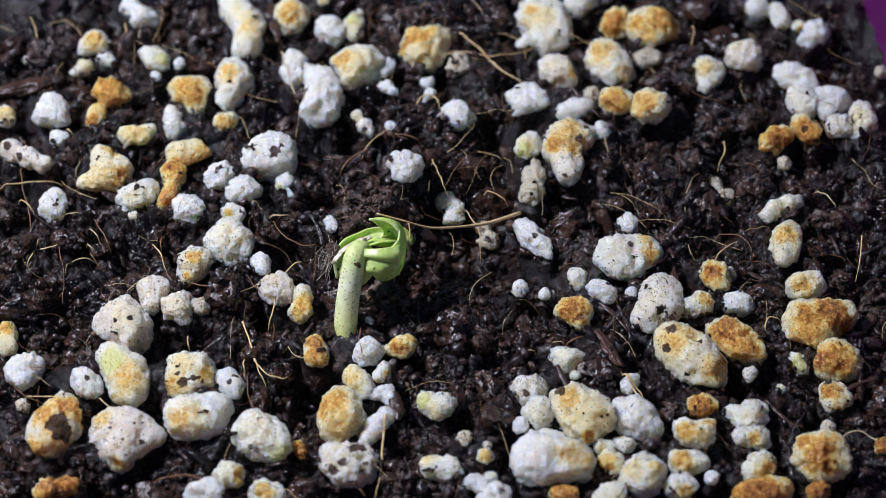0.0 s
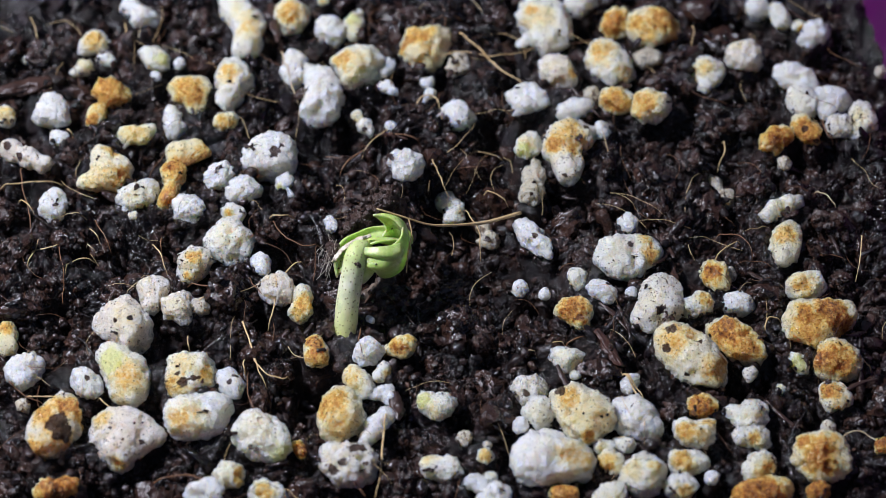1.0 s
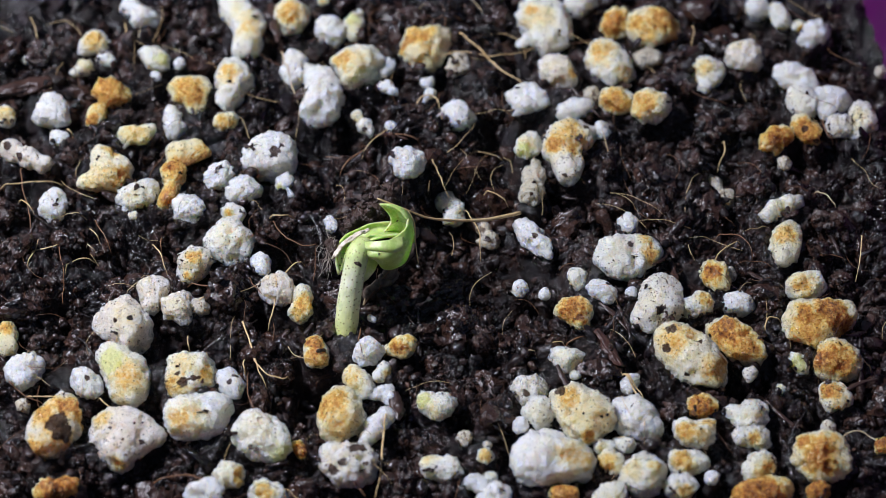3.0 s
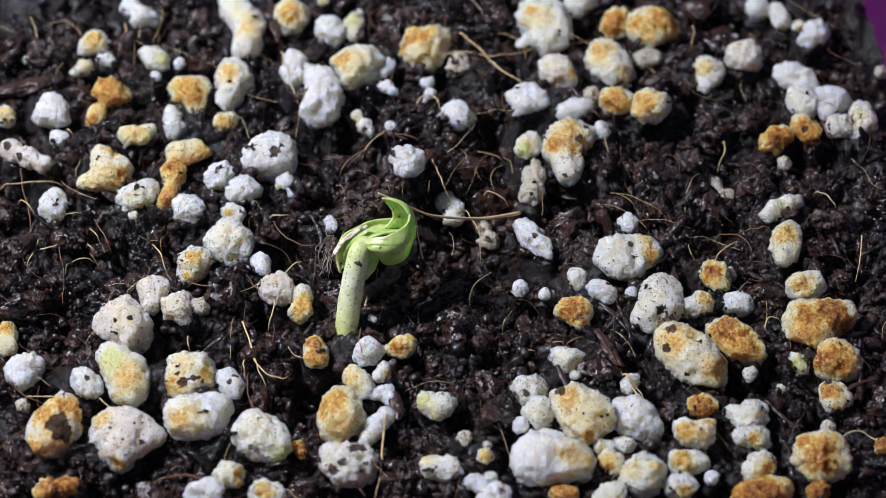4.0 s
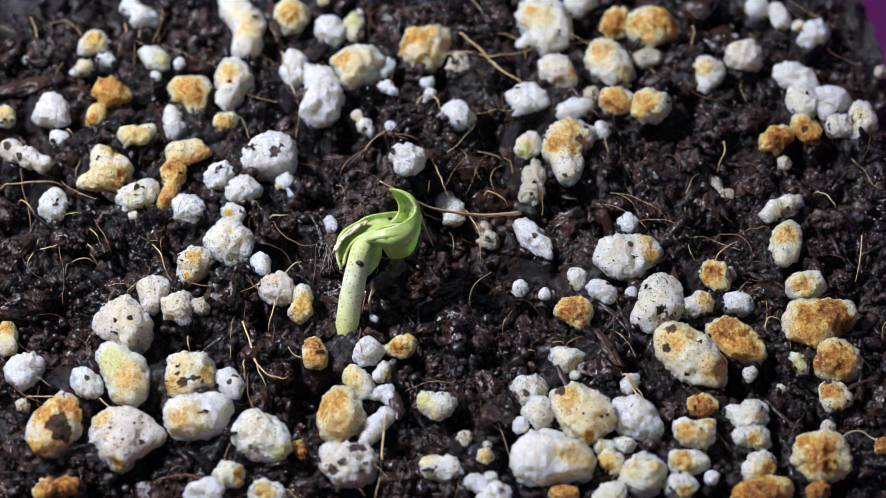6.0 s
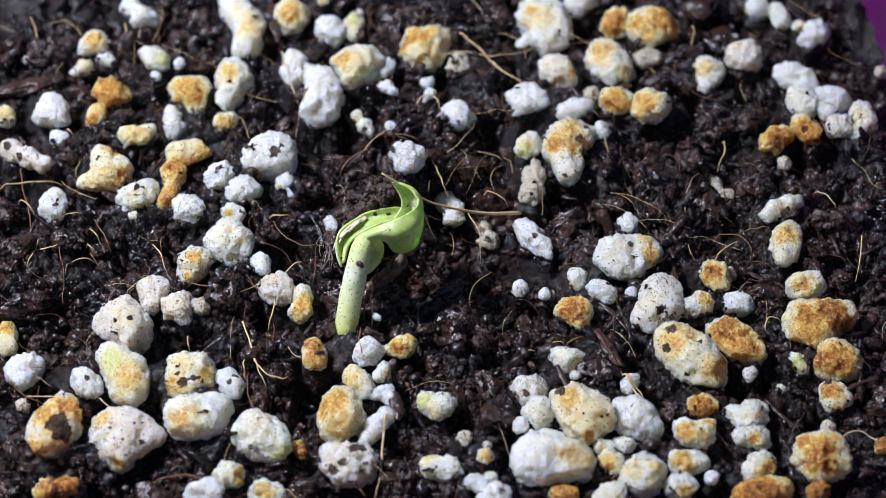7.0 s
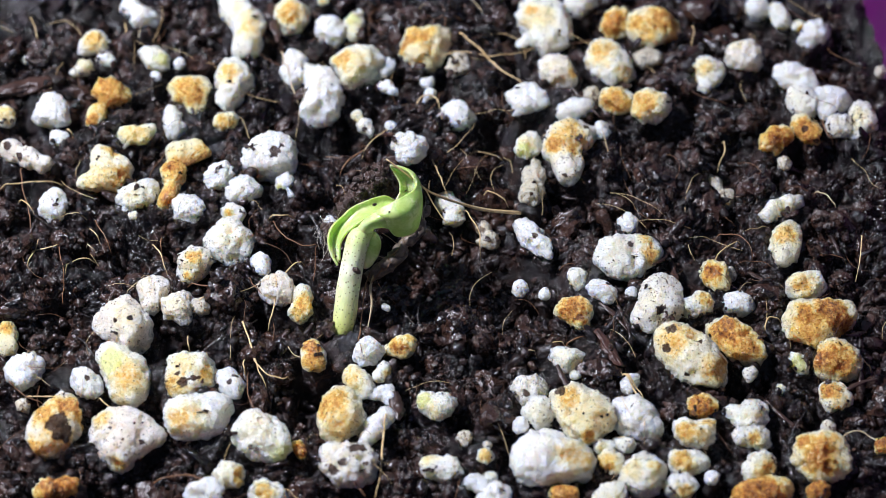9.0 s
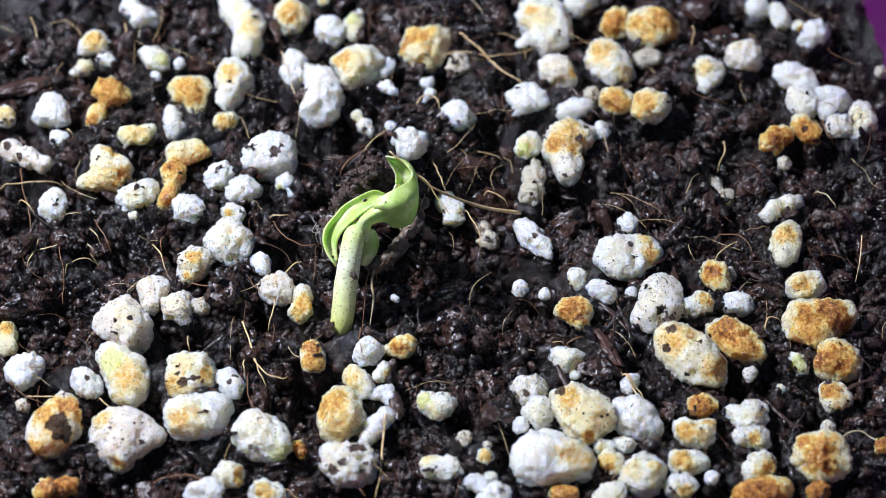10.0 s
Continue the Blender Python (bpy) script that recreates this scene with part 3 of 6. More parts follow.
perlite("t", (15.6, 14.0, 0.5, 1.21), (16.4, 13.7, 0.5, 1.04), (14.9, 12.6, 0.5, 0.52), stains=((15.4, 13.4, 1.6, 1.34, 0.52), (14.9, 12.2, 1, 0.34, 0.75),))
perlite("w", (12.0, 11.5, 0.4, 0.69), (12.2, 11.0, 0.4, 0.47))
perlite("y", (6.5, 9.9, 0.4, 0.85), (6.1, 9.4, 0.4, 0.64), (6.7, 10.6, 0.4, 0.51), stains=((6, 8.9, 0.8, 0.62, "g"), (6.4, 9.6, 1.3, 0.7, 0.3),))
perlite("d", (9.3, 10.8, 0.5, 1.29), (8.6, 9.7, 0.5, 1.15), (10.1, 10.5, 0.5, 1.16), (10.9, 11.2, 0.5, 0.64), (9.4, 7.9, 0.5, 1.19), (9.3, 6.8, 0.5, 0.68), stains=((8.3, 9.1, 1.4, 0.76, 0.72), (9.7, 8.6, 1.5, 0.62, 0.7), (9.4, 9.7, 1.8, 1.68, 0.46), (10.9, 10.9, 1.5, 0.36, "k"), (9.1, 6.4, 1, 0.25, "k"),))
# this granule's dim grey is shade put into its colour; the specks are dirt
perlite("g", (6.8, 6.6, 0.5, 0.85), (6.6, 4.9, 0.5, 1.01), (7.0, 8.0, 0.5, 0.42), stains=((6.8, 5.4, 1.2, 0.25, "k"), (6.5, 4.2, 1.3, 0.28, "k"), (7.5, 6.6, 0.7, 0.25, "k"),))
perlite("h", (11.4, 15.5, 0.0, 0.61))
perlite("w", (25.1, 24.6, 0.4, 0.90))
perlite("c", (26.5, 24.3, 0.4, 0.72), (26.8, 23.2, 0.4, 0.76))
perlite("t", (28.1, 22.6, 0.3, 0.54))
perlite("w", (29.2, 21.7, 0.4, 0.98), (29.9, 22.5, 0.4, 0.62), (28.4, 20.8, 0.4, 0.66))
perlite("p", (23.3, 19.1, 0.5, 1.19), (23.8, 19.3, 0.5, 1.01))
perlite("c", (20.4, 17.7, 0.5, 1.05), (20.9, 17.4, 0.5, 0.83), (20.3, 16.0, 0.5, 0.57), stains=((20.2, 17.1, 1.6, 0.9, 0.42),))
perlite("w", (26.7, 17.1, 0.5, 1.14), (28.0, 16.3, 0.5, 1.05))
perlite("c", (27.2, 14.7, 0.5, 0.83), (28.2, 14.1, 0.5, 1.00), (27.5, 13.5, 0.5, 0.65))
perlite("w", (29.3, 14.4, 0.5, 1.08), (30.4, 14.4, 0.5, 0.87), (29.4, 13.2, 0.5, 0.65))
perlite("d", (32.0, 13.2, 0.4, 0.95), (32.3, 12.0, 0.4, 0.77), (31.4, 11.3, 0.4, 0.64), stains=((31.5, 12.2, 1, 1.12, 0.2), (31.2, 12.6, 0.6, 0.36, "k"), (31.7, 11.1, 0.9, 0.25, "k"),))
perlite("d", (30.1, 11.8, 0.4, 0.95))
perlite("a", (26.0, 11.0, 0.4, 0.69), (25.0, 10.4, 0.4, 0.94), (24.6, 9.7, 0.4, 0.56), stains=((25.3, 9.9, 1.1, 1.4, 0.62),))
perlite("r", (27.4, 11.9, 0.4, 0.90), (28.1, 10.9, 0.4, 0.86), stains=((27.6, 10.7, 1.1, 1.46, 0.66), (27.4, 10.9, 1.1, 0.28, "k"), (28.2, 10.2, 0.6, 0.25, "k"),))
perlite("h", (25.7, 8.4, 0.0, 0.51))
perlite("h", (34.1, 18.0, 0.0, 0.44))
perlite("w", (-28.9, 4.3, 0.5, 0.84), (-28.8, 3.3, 0.5, 0.96))
perlite("c", (-15.5, 1.0, 0.5, 1.16), (-16.1, 0.0, 0.5, 1.20), (-15.2, -0.4, 0.5, 1.20), (-14.6, 0.1, 0.5, 0.66), stains=((-15.6, -0.4, 1.9, 1.12, 0.15),))
perlite("c", (-15.8, 3.3, 0.4, 0.67), (-15.0, 3.0, 0.4, 0.54))
perlite("d", (-18.2, -1.4, 0.5, 0.99), (-18.4, -2.5, 0.5, 0.94), (-17.7, -1.8, 0.5, 0.86), stains=((-18, -2.1, 1.6, 0.73, 0.52), (-18.5, -3.3, 0.9, 0.48, 0.5), (-18.2, -2.7, 1.5, 1.12, 0.2),))
perlite("w", (-13.2, -1.4, 0.3, 0.58), (-13.0, -2.1, 0.3, 0.57), (-13.7, -1.4, 0.3, 0.37))
perlite("p", (-12.0, -4.0, 0.5, 0.98), (-11.6, -4.5, 0.5, 0.85), (-12.5, -4.2, 0.5, 0.61))
perlite("t", (-10.1, -4.8, 0.4, 0.81), (-10.2, -6.2, 0.4, 0.85), stains=((-9.9, -5.9, 1.1, 1.01, 0.52), (-10.3, -6.8, 0.9, 0.84, 0.4),))
perlite("p", (-20.9, -4.3, 0.4, 0.90), (-20.3, -4.1, 0.4, 0.61), (-20.9, -5.6, 0.4, 0.73), (-21.4, -3.8, 0.4, 0.45), stains=((-21.3, -4.1, 1, 0.56, 0.15), (-19.7, -4.4, 0.3, 0.2, "k"),))
perlite("p", (-19.0, -5.9, 0.4, 0.89), (-18.5, -5.0, 0.4, 0.53), (-19.7, -5.9, 0.4, 0.69), (-18.5, -6.6, 0.4, 0.52))
perlite("h", (-17.5, -5.5, 0.0, 0.69))
perlite("p", (-23.1, -7.0, 0.6, 1.29), (-22.0, -7.8, 0.6, 1.29), (-21.8, -8.8, 0.6, 1.12), (-23.9, -7.5, 0.6, 0.88), (-22.6, -6.0, 0.6, 0.65), stains=((-22.4, -7.9, 1.9, 1.4, 0.16), (-22, -7.2, 1.8, 0.25, "k"), (-23.2, -8.1, 1.8, 0.2, "k"), (-21.3, -9.3, 1.5, 0.2, "k"), (-22.1, -9.8, 1.2, 0.17, "k"),))
perlite("r", (-31.1, -8.2, 0.4, 0.80), (-30.8, -9.4, 0.4, 0.68), stains=((-30.9, -8.3, 1.1, 0.67, 0.5),))
perlite("w", (-8.3, 2.4, 0.3, 0.46), (-8.2, 1.8, 0.3, 0.42))
perlite("c", (0.31, 6.77, -2.66, 0.86), (0.82, 5.07, -2.66, 0.85), (1.02, 6.17, -2.66, 0.55), stains=((1.4, 5.3, -2.2, 0.56, 0.2),))
perlite("h", (3.07, 4.57, -3.06, 0.59), (3.68, 3.47, -3.06, 0.67), (2.76, 3.17, -3.06, 0.38))
perlite("w", (5.7, 1.9, 0.4, 0.75), (6.4, 0.9, 0.4, 0.91), (7.2, -0.0, 0.4, 0.74), (7.7, -0.9, 0.4, 0.37), stains=((6.7, 0.3, 1.2, 0.25, "k"),))
perlite("w", (13.6, 2.5, 0.3, 0.63), (13.6, 1.9, 0.3, 0.58))
perlite("c", (12.5, -1.0, 0.6, 1.32), (13.6, -1.7, 0.6, 1.23), (12.3, -2.0, 0.6, 1.02), (14.9, -0.7, 0.6, 0.95), (14.3, -0.3, 0.6, 0.74), stains=((14.8, -0.2, 1.6, 0.7, 0.5), (13.7, -1, 1.8, 0.31, "k"), (15, -1.4, 1, 0.78, 0.62), (14, -1.9, 1.8, 0.42, "k"),))
perlite("c", (9.7, -2.9, 0.4, 0.65), (9.7, -3.4, 0.4, 0.65))
perlite("w", (11.0, -4.1, 0.4, 0.65), (11.7, -4.4, 0.4, 0.69), (12.0, -4.9, 0.4, 0.45))
perlite("w", (13.6, -4.4, 0.3, 0.41))
perlite("r", (8.7, -6.0, 0.4, 0.73), (9.7, -6.1, 0.4, 0.89), (9.9, -6.9, 0.4, 0.69), stains=((9.2, -6.6, 1.2, 1.34, 0.66), (9.7, -7.2, 1, 0.42, 0.85),))
perlite("w", (5.6, -4.0, 0.3, 0.57))
perlite("w", (7.3, -4.5, 0.3, 0.41))
perlite("d", (15.5, -4.9, 0.6, 1.34), (14.8, -6.7, 0.6, 1.29), (16.1, -6.0, 0.6, 1.13), (16.1, -4.1, 0.6, 0.81), stains=((15.5, -7.1, 1.7, 0.48, "k"), (16.1, -5.3, 1.9, 0.25, "k"), (14.6, -6, 1.7, 1.12, 0.12),))
perlite("c", (17.7, -5.9, 0.5, 0.85), (18.6, -5.6, 0.5, 0.93), stains=((18.7, -5.8, 1.4, 0.73, 0.52),))
perlite("w", (20.8, -5.5, 0.4, 0.77), (21.5, -5.6, 0.4, 0.81))
perlite("a", (19.6, -2.7, 0.5, 0.94), (20.0, -3.7, 0.5, 0.65), (19.3, -2.3, 0.5, 0.57), stains=((19.3, -3.2, 1.3, 0.9, 0.66),))
perlite("h", (20.8, -2.4, 0.0, 0.49))
perlite("t", (25.3, 1.0, 0.5, 1.04), (24.9, -0.4, 0.5, 1.07), (24.7, -1.4, 0.5, 0.62), stains=((24.9, 0.3, 1.6, 1.34, 0.46),))
perlite("c", (26.7, 4.4, 0.4, 0.63), (25.6, 4.0, 0.4, 0.71), (24.5, 3.4, 0.4, 0.75), (23.7, 2.6, 0.4, 0.63), stains=((25.3, 3.4, 0.8, 1.12, 0.2),))
perlite("c", (25.7, -4.1, 0.5, 0.98), (26.7, -3.8, 0.5, 0.94), stains=((25.9, -4.4, 1.4, 1.18, 0.46),))
perlite("r", (25.6, -7.3, 0.7, 1.45), (27.0, -7.2, 0.7, 1.53), (28.4, -6.9, 0.7, 1.21), (26.3, -8.2, 0.7, 1.08), stains=((27.4, -7.5, 2.2, 1.4, 0.78), (25.5, -7.8, 2.2, 0.9, 0.68), (25.7, -8.9, 1.9, 1.82, 0.5), (28.6, -8.2, 1, 0.9, 0.7), (27.6, -8.7, 1.6, 0.34, 0.9), (29.5, -6.9, 1.1, 0.42, 0.2),))
perlite("h", (20.68, 8.31, -1.92, 0.60), (21.39, 6.61, -1.92, 0.77), (20.98, 5.81, -1.92, 0.51))
perlite("w", (-29.7, -11.5, 0.5, 0.99), (-28.9, -11.1, 0.5, 0.83), (-29.5, -12.5, 0.5, 0.71))
perlite("w", (-25.3, -12.3, 0.5, 0.79), (-24.6, -12.9, 0.5, 0.91), stains=((-24.7, -12.9, 1.4, 0.25, "k"),))
perlite("y", (-23.0, -10.9, 0.7, 1.07), (-22.1, -12.1, 0.7, 1.50), (-21.8, -13.5, 0.7, 1.10), (-23.5, -10.4, 0.7, 0.64), stains=((-23.2, -11.6, 1.9, 1.01, "g"), (-21.8, -13.2, 2.2, 1.46, 0.46), (-22.5, -14.3, 0.9, 0.7, 0.32),))
perlite("c", (-18.4, -11.3, 0.6, 1.03), (-17.4, -11.9, 0.6, 1.27), (-18.2, -12.9, 0.6, 0.95), (-16.9, -11.8, 0.6, 0.79), (-16.3, -12.8, 0.6, 0.43), stains=((-16.5, -12.6, 1.5, 0.84, 0.52), (-18.9, -13.3, 1.1, 1.12, 0.5), (-18.1, -11.7, 2, 1.12, 0.32), (-17.4, -13, 1.4, 0.42, "k"), (-18.1, -13.3, 1.5, 0.34, "k"), (-18.5, -12.7, 1.8, 0.22, "k"), (-17, -12.9, 1.4, 0.22, "k"),))
perlite("w", (-15.0, -12.4, 0.4, 0.79), (-14.5, -13.1, 0.4, 0.71), (-15.3, -12.1, 0.4, 0.51), stains=((-14.9, -13, 1.1, 0.22, "k"), (-14.4, -12.4, 1.2, 0.22, "k"),))
perlite("w", (-18.4, -16.0, 0.7, 1.17), (-17.1, -15.8, 0.7, 1.56), (-15.7, -15.3, 0.7, 1.29), stains=((-17.9, -16.7, 1.7, 1.01, 0.62), (-17.3, -16.7, 2.1, 1.68, 0.35),))
tagged(perlite("p", (-26.9, -17.0, 0.7, 1.48), (-26.2, -15.8, 0.7, 1.33), (-27.3, -18.2, 0.7, 1.16), (-26.0, -14.7, 0.7, 0.86), stains=((-26.3, -17.2, 2.1, 0.84, "k"), (-26, -17.7, 1.8, 0.84, "k"), (-25.7, -15.7, 2, 1.18, 0.78), (-27.4, -16.4, 2.1, 1.18, 0.66), (-27.6, -19.1, 1, 1.12, 0.72), (-24.7, -16.3, 0.6, 0.62, 0.8), (-26.3, -18.2, 1.5, 1.68, 0.45),)),
       "pinkish perlite granule with rusty rim and soil filled hollow")
perlite("p", (-23.1, -16.6, 0.6, 1.40), (-21.5, -16.7, 0.6, 1.40), (-22.0, -18.6, 0.6, 1.31), (-20.4, -17.4, 0.6, 0.70), (-19.5, -17.4, 0.6, 0.39), stains=((-23.6, -16.5, 1.9, 1.06, 0.42), (-22.1, -19.9, 0.7, 0.78, 0.55), (-21.1, -17.2, 1.9, 0.25, "k"), (-22.7, -17.5, 1.9, 0.17, "k"), (-21.8, -18.5, 1.9, 0.17, "k"), (-20.6, -18.3, 1.3, 0.2, "k"), (-21.5, -19.4, 1.4, 0.17, "k"),))
perlite("h", (-29.2, -14.3, 0.0, 0.51), stains=((-28.8, -14.1, 0.4, 0.25, "k"),))
perlite("a", (-26.9, -21.8, 0.5, 0.95), (-25.6, -21.4, 0.5, 0.57), (-24.8, -21.4, 0.5, 0.53), stains=((-26, -22, 1.1, 1.68, 0.68), (-24.7, -21.8, 0.8, 1.12, 0.6),))
perlite("w", (-16.7, -21.9, 0.4, 0.76), (-15.8, -21.7, 0.4, 0.84), (-15.1, -22.1, 0.4, 0.53))
perlite("y", (-14.7, -20.4, 0.5, 0.88), (-14.3, -20.7, 0.5, 0.77), stains=((-13.7, -20.9, 0.9, 0.62, 0.55), (-14.5, -21.2, 1.3, 1.12, 0.15),))
perlite("c", (-13.0, -17.2, 0.6, 1.40), (-12.0, -17.7, 0.6, 1.36), (-12.9, -16.6, 0.6, 1.01), (-11.3, -18.5, 0.6, 0.77), stains=((-11, -19.1, 1, 0.76, "g"), (-12.5, -17.8, 2.3, 1.4, 0.15), (-13.1, -18.7, 1.3, 0.31, "k"),))
perlite("a", (-9.9, -17.9, 0.3, 0.46), (-9.7, -18.5, 0.3, 0.39), stains=((-9.7, -18.4, 0.7, 0.78, 0.75),))
perlite("w", (-5.1, -9.7, 0.5, 0.96), (-5.6, -10.3, 0.5, 0.60))
perlite("r", (-3.4, -9.4, 0.4, 0.72), (-2.6, -9.3, 0.4, 0.80), stains=((-3.1, -9.9, 1, 0.76, 0.58), (-3.6, -9.2, 1.2, 0.42, 0.5), (-2.4, -9.2, 1.1, 0.42, 0.4),))
perlite("c", (-6.3, -11.9, 0.4, 0.75), (-5.7, -12.7, 0.4, 0.79), (-5.4, -13.3, 0.4, 0.55), stains=((-6.5, -12.3, 1, 1.18, 0.42), (-5.9, -13.3, 1, 0.7, 0.3),))
perlite("c", (-4.5, -11.9, 0.3, 0.51), (-4.1, -11.2, 0.3, 0.52))
perlite("w", (-4.7, -13.4, 0.3, 0.55), (-3.9, -13.1, 0.3, 0.55), (-3.7, -13.9, 0.3, 0.51))
perlite("r", (-7.2, -15.0, 0.6, 1.25), (-6.6, -15.9, 0.6, 1.33), (-7.3, -16.5, 0.6, 1.09), (-7.0, -14.0, 0.6, 0.67), stains=((-7.7, -15.2, 1.8, 1.46, 0.52), (-7.1, -17, 1.7, 1.4, 0.3),))
perlite("w", (-3.9, -15.4, 0.4, 0.70), (-4.6, -16.4, 0.4, 0.78), (-5.2, -17.3, 0.4, 0.54), (-5.6, -18.0, 0.4, 0.31))
perlite("d", (-7.1, -19.3, 0.6, 1.31), (-5.9, -19.8, 0.6, 1.31), (-6.6, -20.6, 0.6, 0.92), (-5.4, -19.2, 0.6, 0.77), stains=((-5.8, -19.1, 1.9, 0.56, "k"), (-6.8, -20.4, 1.9, 0.36, "k"), (-7.6, -20.6, 1.3, 0.56, "k"), (-5.2, -20.3, 1.8, 0.28, "k"),))
perlite("y", (-1.1, -14.3, 0.5, 0.75), (-0.2, -14.8, 0.5, 0.90), (0.3, -14.5, 0.5, 0.59), stains=((-1.4, -14.6, 1.1, 0.67, "g"), (-0.6, -15.4, 0.8, 0.7, 0.3),))
perlite("c", (-0.7, -19.9, 0.5, 0.81), (0.4, -20.0, 0.5, 0.92))
perlite("c", (-12.0, -22.0, 0.5, 0.99), (-11.2, -22.1, 0.5, 0.69), stains=((-12.1, -22.5, 1.4, 0.9, 0.52),))
perlite("c", (8.2, -10.3, 0.4, 0.72), (8.9, -10.7, 0.4, 0.80), (9.5, -10.5, 0.4, 0.44), stains=((8.7, -11, 1.1, 1.12, 0.15),))
perlite("y", (9.3, -11.8, 0.3, 0.36))
perlite("d", (5.8, -13.3, 0.5, 1.02), (6.5, -13.1, 0.5, 0.59), stains=((5.8, -14.1, 1.2, 0.34, "k"),))
perlite("c", (6.3, -14.7, 0.4, 0.86), (7.0, -14.9, 0.4, 0.78), (6.7, -15.8, 0.4, 0.70), stains=((6.5, -15.7, 1.2, 0.84, 0.15),))
perlite("w", (5.3, -16.0, 0.3, 0.51), (5.4, -16.4, 0.3, 0.43))
perlite("t", (8.8, -14.6, 0.7, 1.33), (10.0, -15.5, 0.7, 1.56), (10.7, -16.0, 0.7, 1.09), (8.5, -13.6, 0.7, 0.79), (9.9, -16.7, 0.7, 0.93), stains=((8.6, -15.1, 2.1, 1.06, 0.42), (8.1, -14.2, 1.8, 0.48, "k"), (10.9, -16.8, 1.8, 1.18, 0.3), (9.9, -17.6, 1.2, 0.67, 0.55), (9.6, -16.4, 2.1, 1.96, 0.2),))
perlite("w", (12.9, -15.2, 0.5, 1.17), (13.7, -15.9, 0.5, 1.17), (14.2, -16.7, 0.5, 0.70), (12.6, -15.9, 0.5, 0.82), stains=((13.8, -17.4, 0.8, 0.17, "k"), (12.8, -15.6, 1.9, 0.22, "k"),))
perlite("w", (6.7, -18.7, 0.7, 1.62), (6.0, -19.8, 0.7, 1.15), (7.9, -19.4, 0.7, 1.54), (9.1, -19.7, 0.7, 1.23), stains=((8.7, -19.8, 2, 1.18, 0.46), (9.8, -20.3, 1.8, 0.73, 0.52), (6.9, -19.1, 2.3, 0.84, 0.15),))
perlite("c", (10.7, -17.8, 0.3, 0.54), (11.5, -18.0, 0.3, 0.46))
perlite("y", (12.5, -17.9, 0.4, 0.62), (12.1, -17.7, 0.4, 0.47))
perlite("t", (11.4, -19.2, 0.4, 0.77), (11.7, -19.8, 0.4, 0.58), stains=((11.1, -19.8, 0.9, 0.9, 0.46),))
perlite("c", (13.3, -20.5, 0.6, 1.26), (13.9, -20.7, 0.6, 1.23), stains=((12.8, -20.7, 1.5, 0.9, 0.32), (14.3, -20.7, 2, 0.62, 0.42), (14.1, -21.7, 1.6, 0.42, 0.4),))
perlite("w", (13.0, -12.4, 0.3, 0.55), (12.8, -13.1, 0.3, 0.43), (13.4, -12.2, 0.3, 0.40))
perlite("h", (1.5, -17.1, 0.0, 0.54))
perlite("c", (2.9, -18.8, 0.3, 0.58), stains=((2.9, -19, 0.9, 0.62, 0.52),))
perlite("h", (3.0, -17.6, 0.0, 0.31))
perlite("w", (2.1, -20.8, 0.3, 0.54), (2.7, -21.3, 0.3, 0.57), (1.6, -21.0, 0.3, 0.38))
perlite("y", (3.2, -20.5, 0.3, 0.42))
perlite("w", (3.7, -22.2, 0.5, 0.95), (2.9, -22.2, 0.5, 0.57))
perlite("a", (7.9, -21.9, 0.4, 0.65), (8.6, -22.1, 0.4, 0.65), stains=((8.2, -22.3, 1.1, 1.18, 0.62),))
perlite("y", (11.5, -22.2, 0.5, 0.99), (10.5, -22.5, 0.5, 0.57))
perlite("t", (16.6, -9.5, 0.7, 1.36), (17.7, -10.8, 0.7, 1.67), (18.4, -11.9, 0.7, 1.42), (16.2, -8.9, 0.7, 0.96), stains=((16.3, -9.8, 2.1, 1.68, 0.42), (19, -12.5, 1.8, 1.18, 0.46), (19.5, -11.4, 1.6, 0.5, 0.7), (16, -9.1, 2.1, 0.56, "k"), (17.8, -10.3, 2.4, 0.45, "k"), (15.7, -10.4, 1.6, 0.45, "k"), (17, -12.5, 1.3, 0.22, "k"),))
perlite("r", (20.1, -8.3, 0.5, 1.12), (21.1, -9.3, 0.5, 1.20), (22.0, -10.0, 0.5, 0.88), (19.6, -7.5, 0.5, 0.64), stains=((19.9, -8.3, 1.5, 1.29, 0.78), (20.8, -10, 1.5, 1.74, 0.55), (21.9, -10.4, 1.2, 0.67, 0.72), (20.3, -9.5, 1.8, 0.42, 0.9),))
perlite("p", (21.6, -11.6, 0.3, 0.48), (21.4, -12.0, 0.3, 0.36))
perlite("y", (24.9, -10.6, 0.4, 0.68), (25.3, -11.1, 0.4, 0.48), stains=((24.8, -11.2, 0.9, 0.7, "g"),))
perlite("r", (27.1, -10.8, 0.5, 1.19), (28.0, -10.8, 0.5, 1.19), (27.7, -10.0, 0.5, 0.88), (28.5, -11.3, 0.5, 0.67), stains=((26.4, -11.2, 1.3, 0.95, 0.8), (27.6, -11.2, 1.8, 1.54, 0.6), (28.1, -11.9, 1.3, 0.56, 0.7),))
perlite("d", (27.0, -13.4, 0.4, 0.83), (27.7, -13.8, 0.4, 0.83), (27.2, -14.4, 0.4, 0.63), stains=((26.9, -13.7, 1.1, 0.9, 0.72), (27.4, -14.6, 1.1, 0.84, 0.35),))
perlite("p", (23.5, -13.1, 0.3, 0.43))
perlite("r", (17.7, -14.6, 0.4, 0.86), (18.4, -14.6, 0.4, 0.67), stains=((17.9, -15, 1.1, 1.18, 0.74), (17.3, -15.4, 0.7, 0.42, 0.9),))
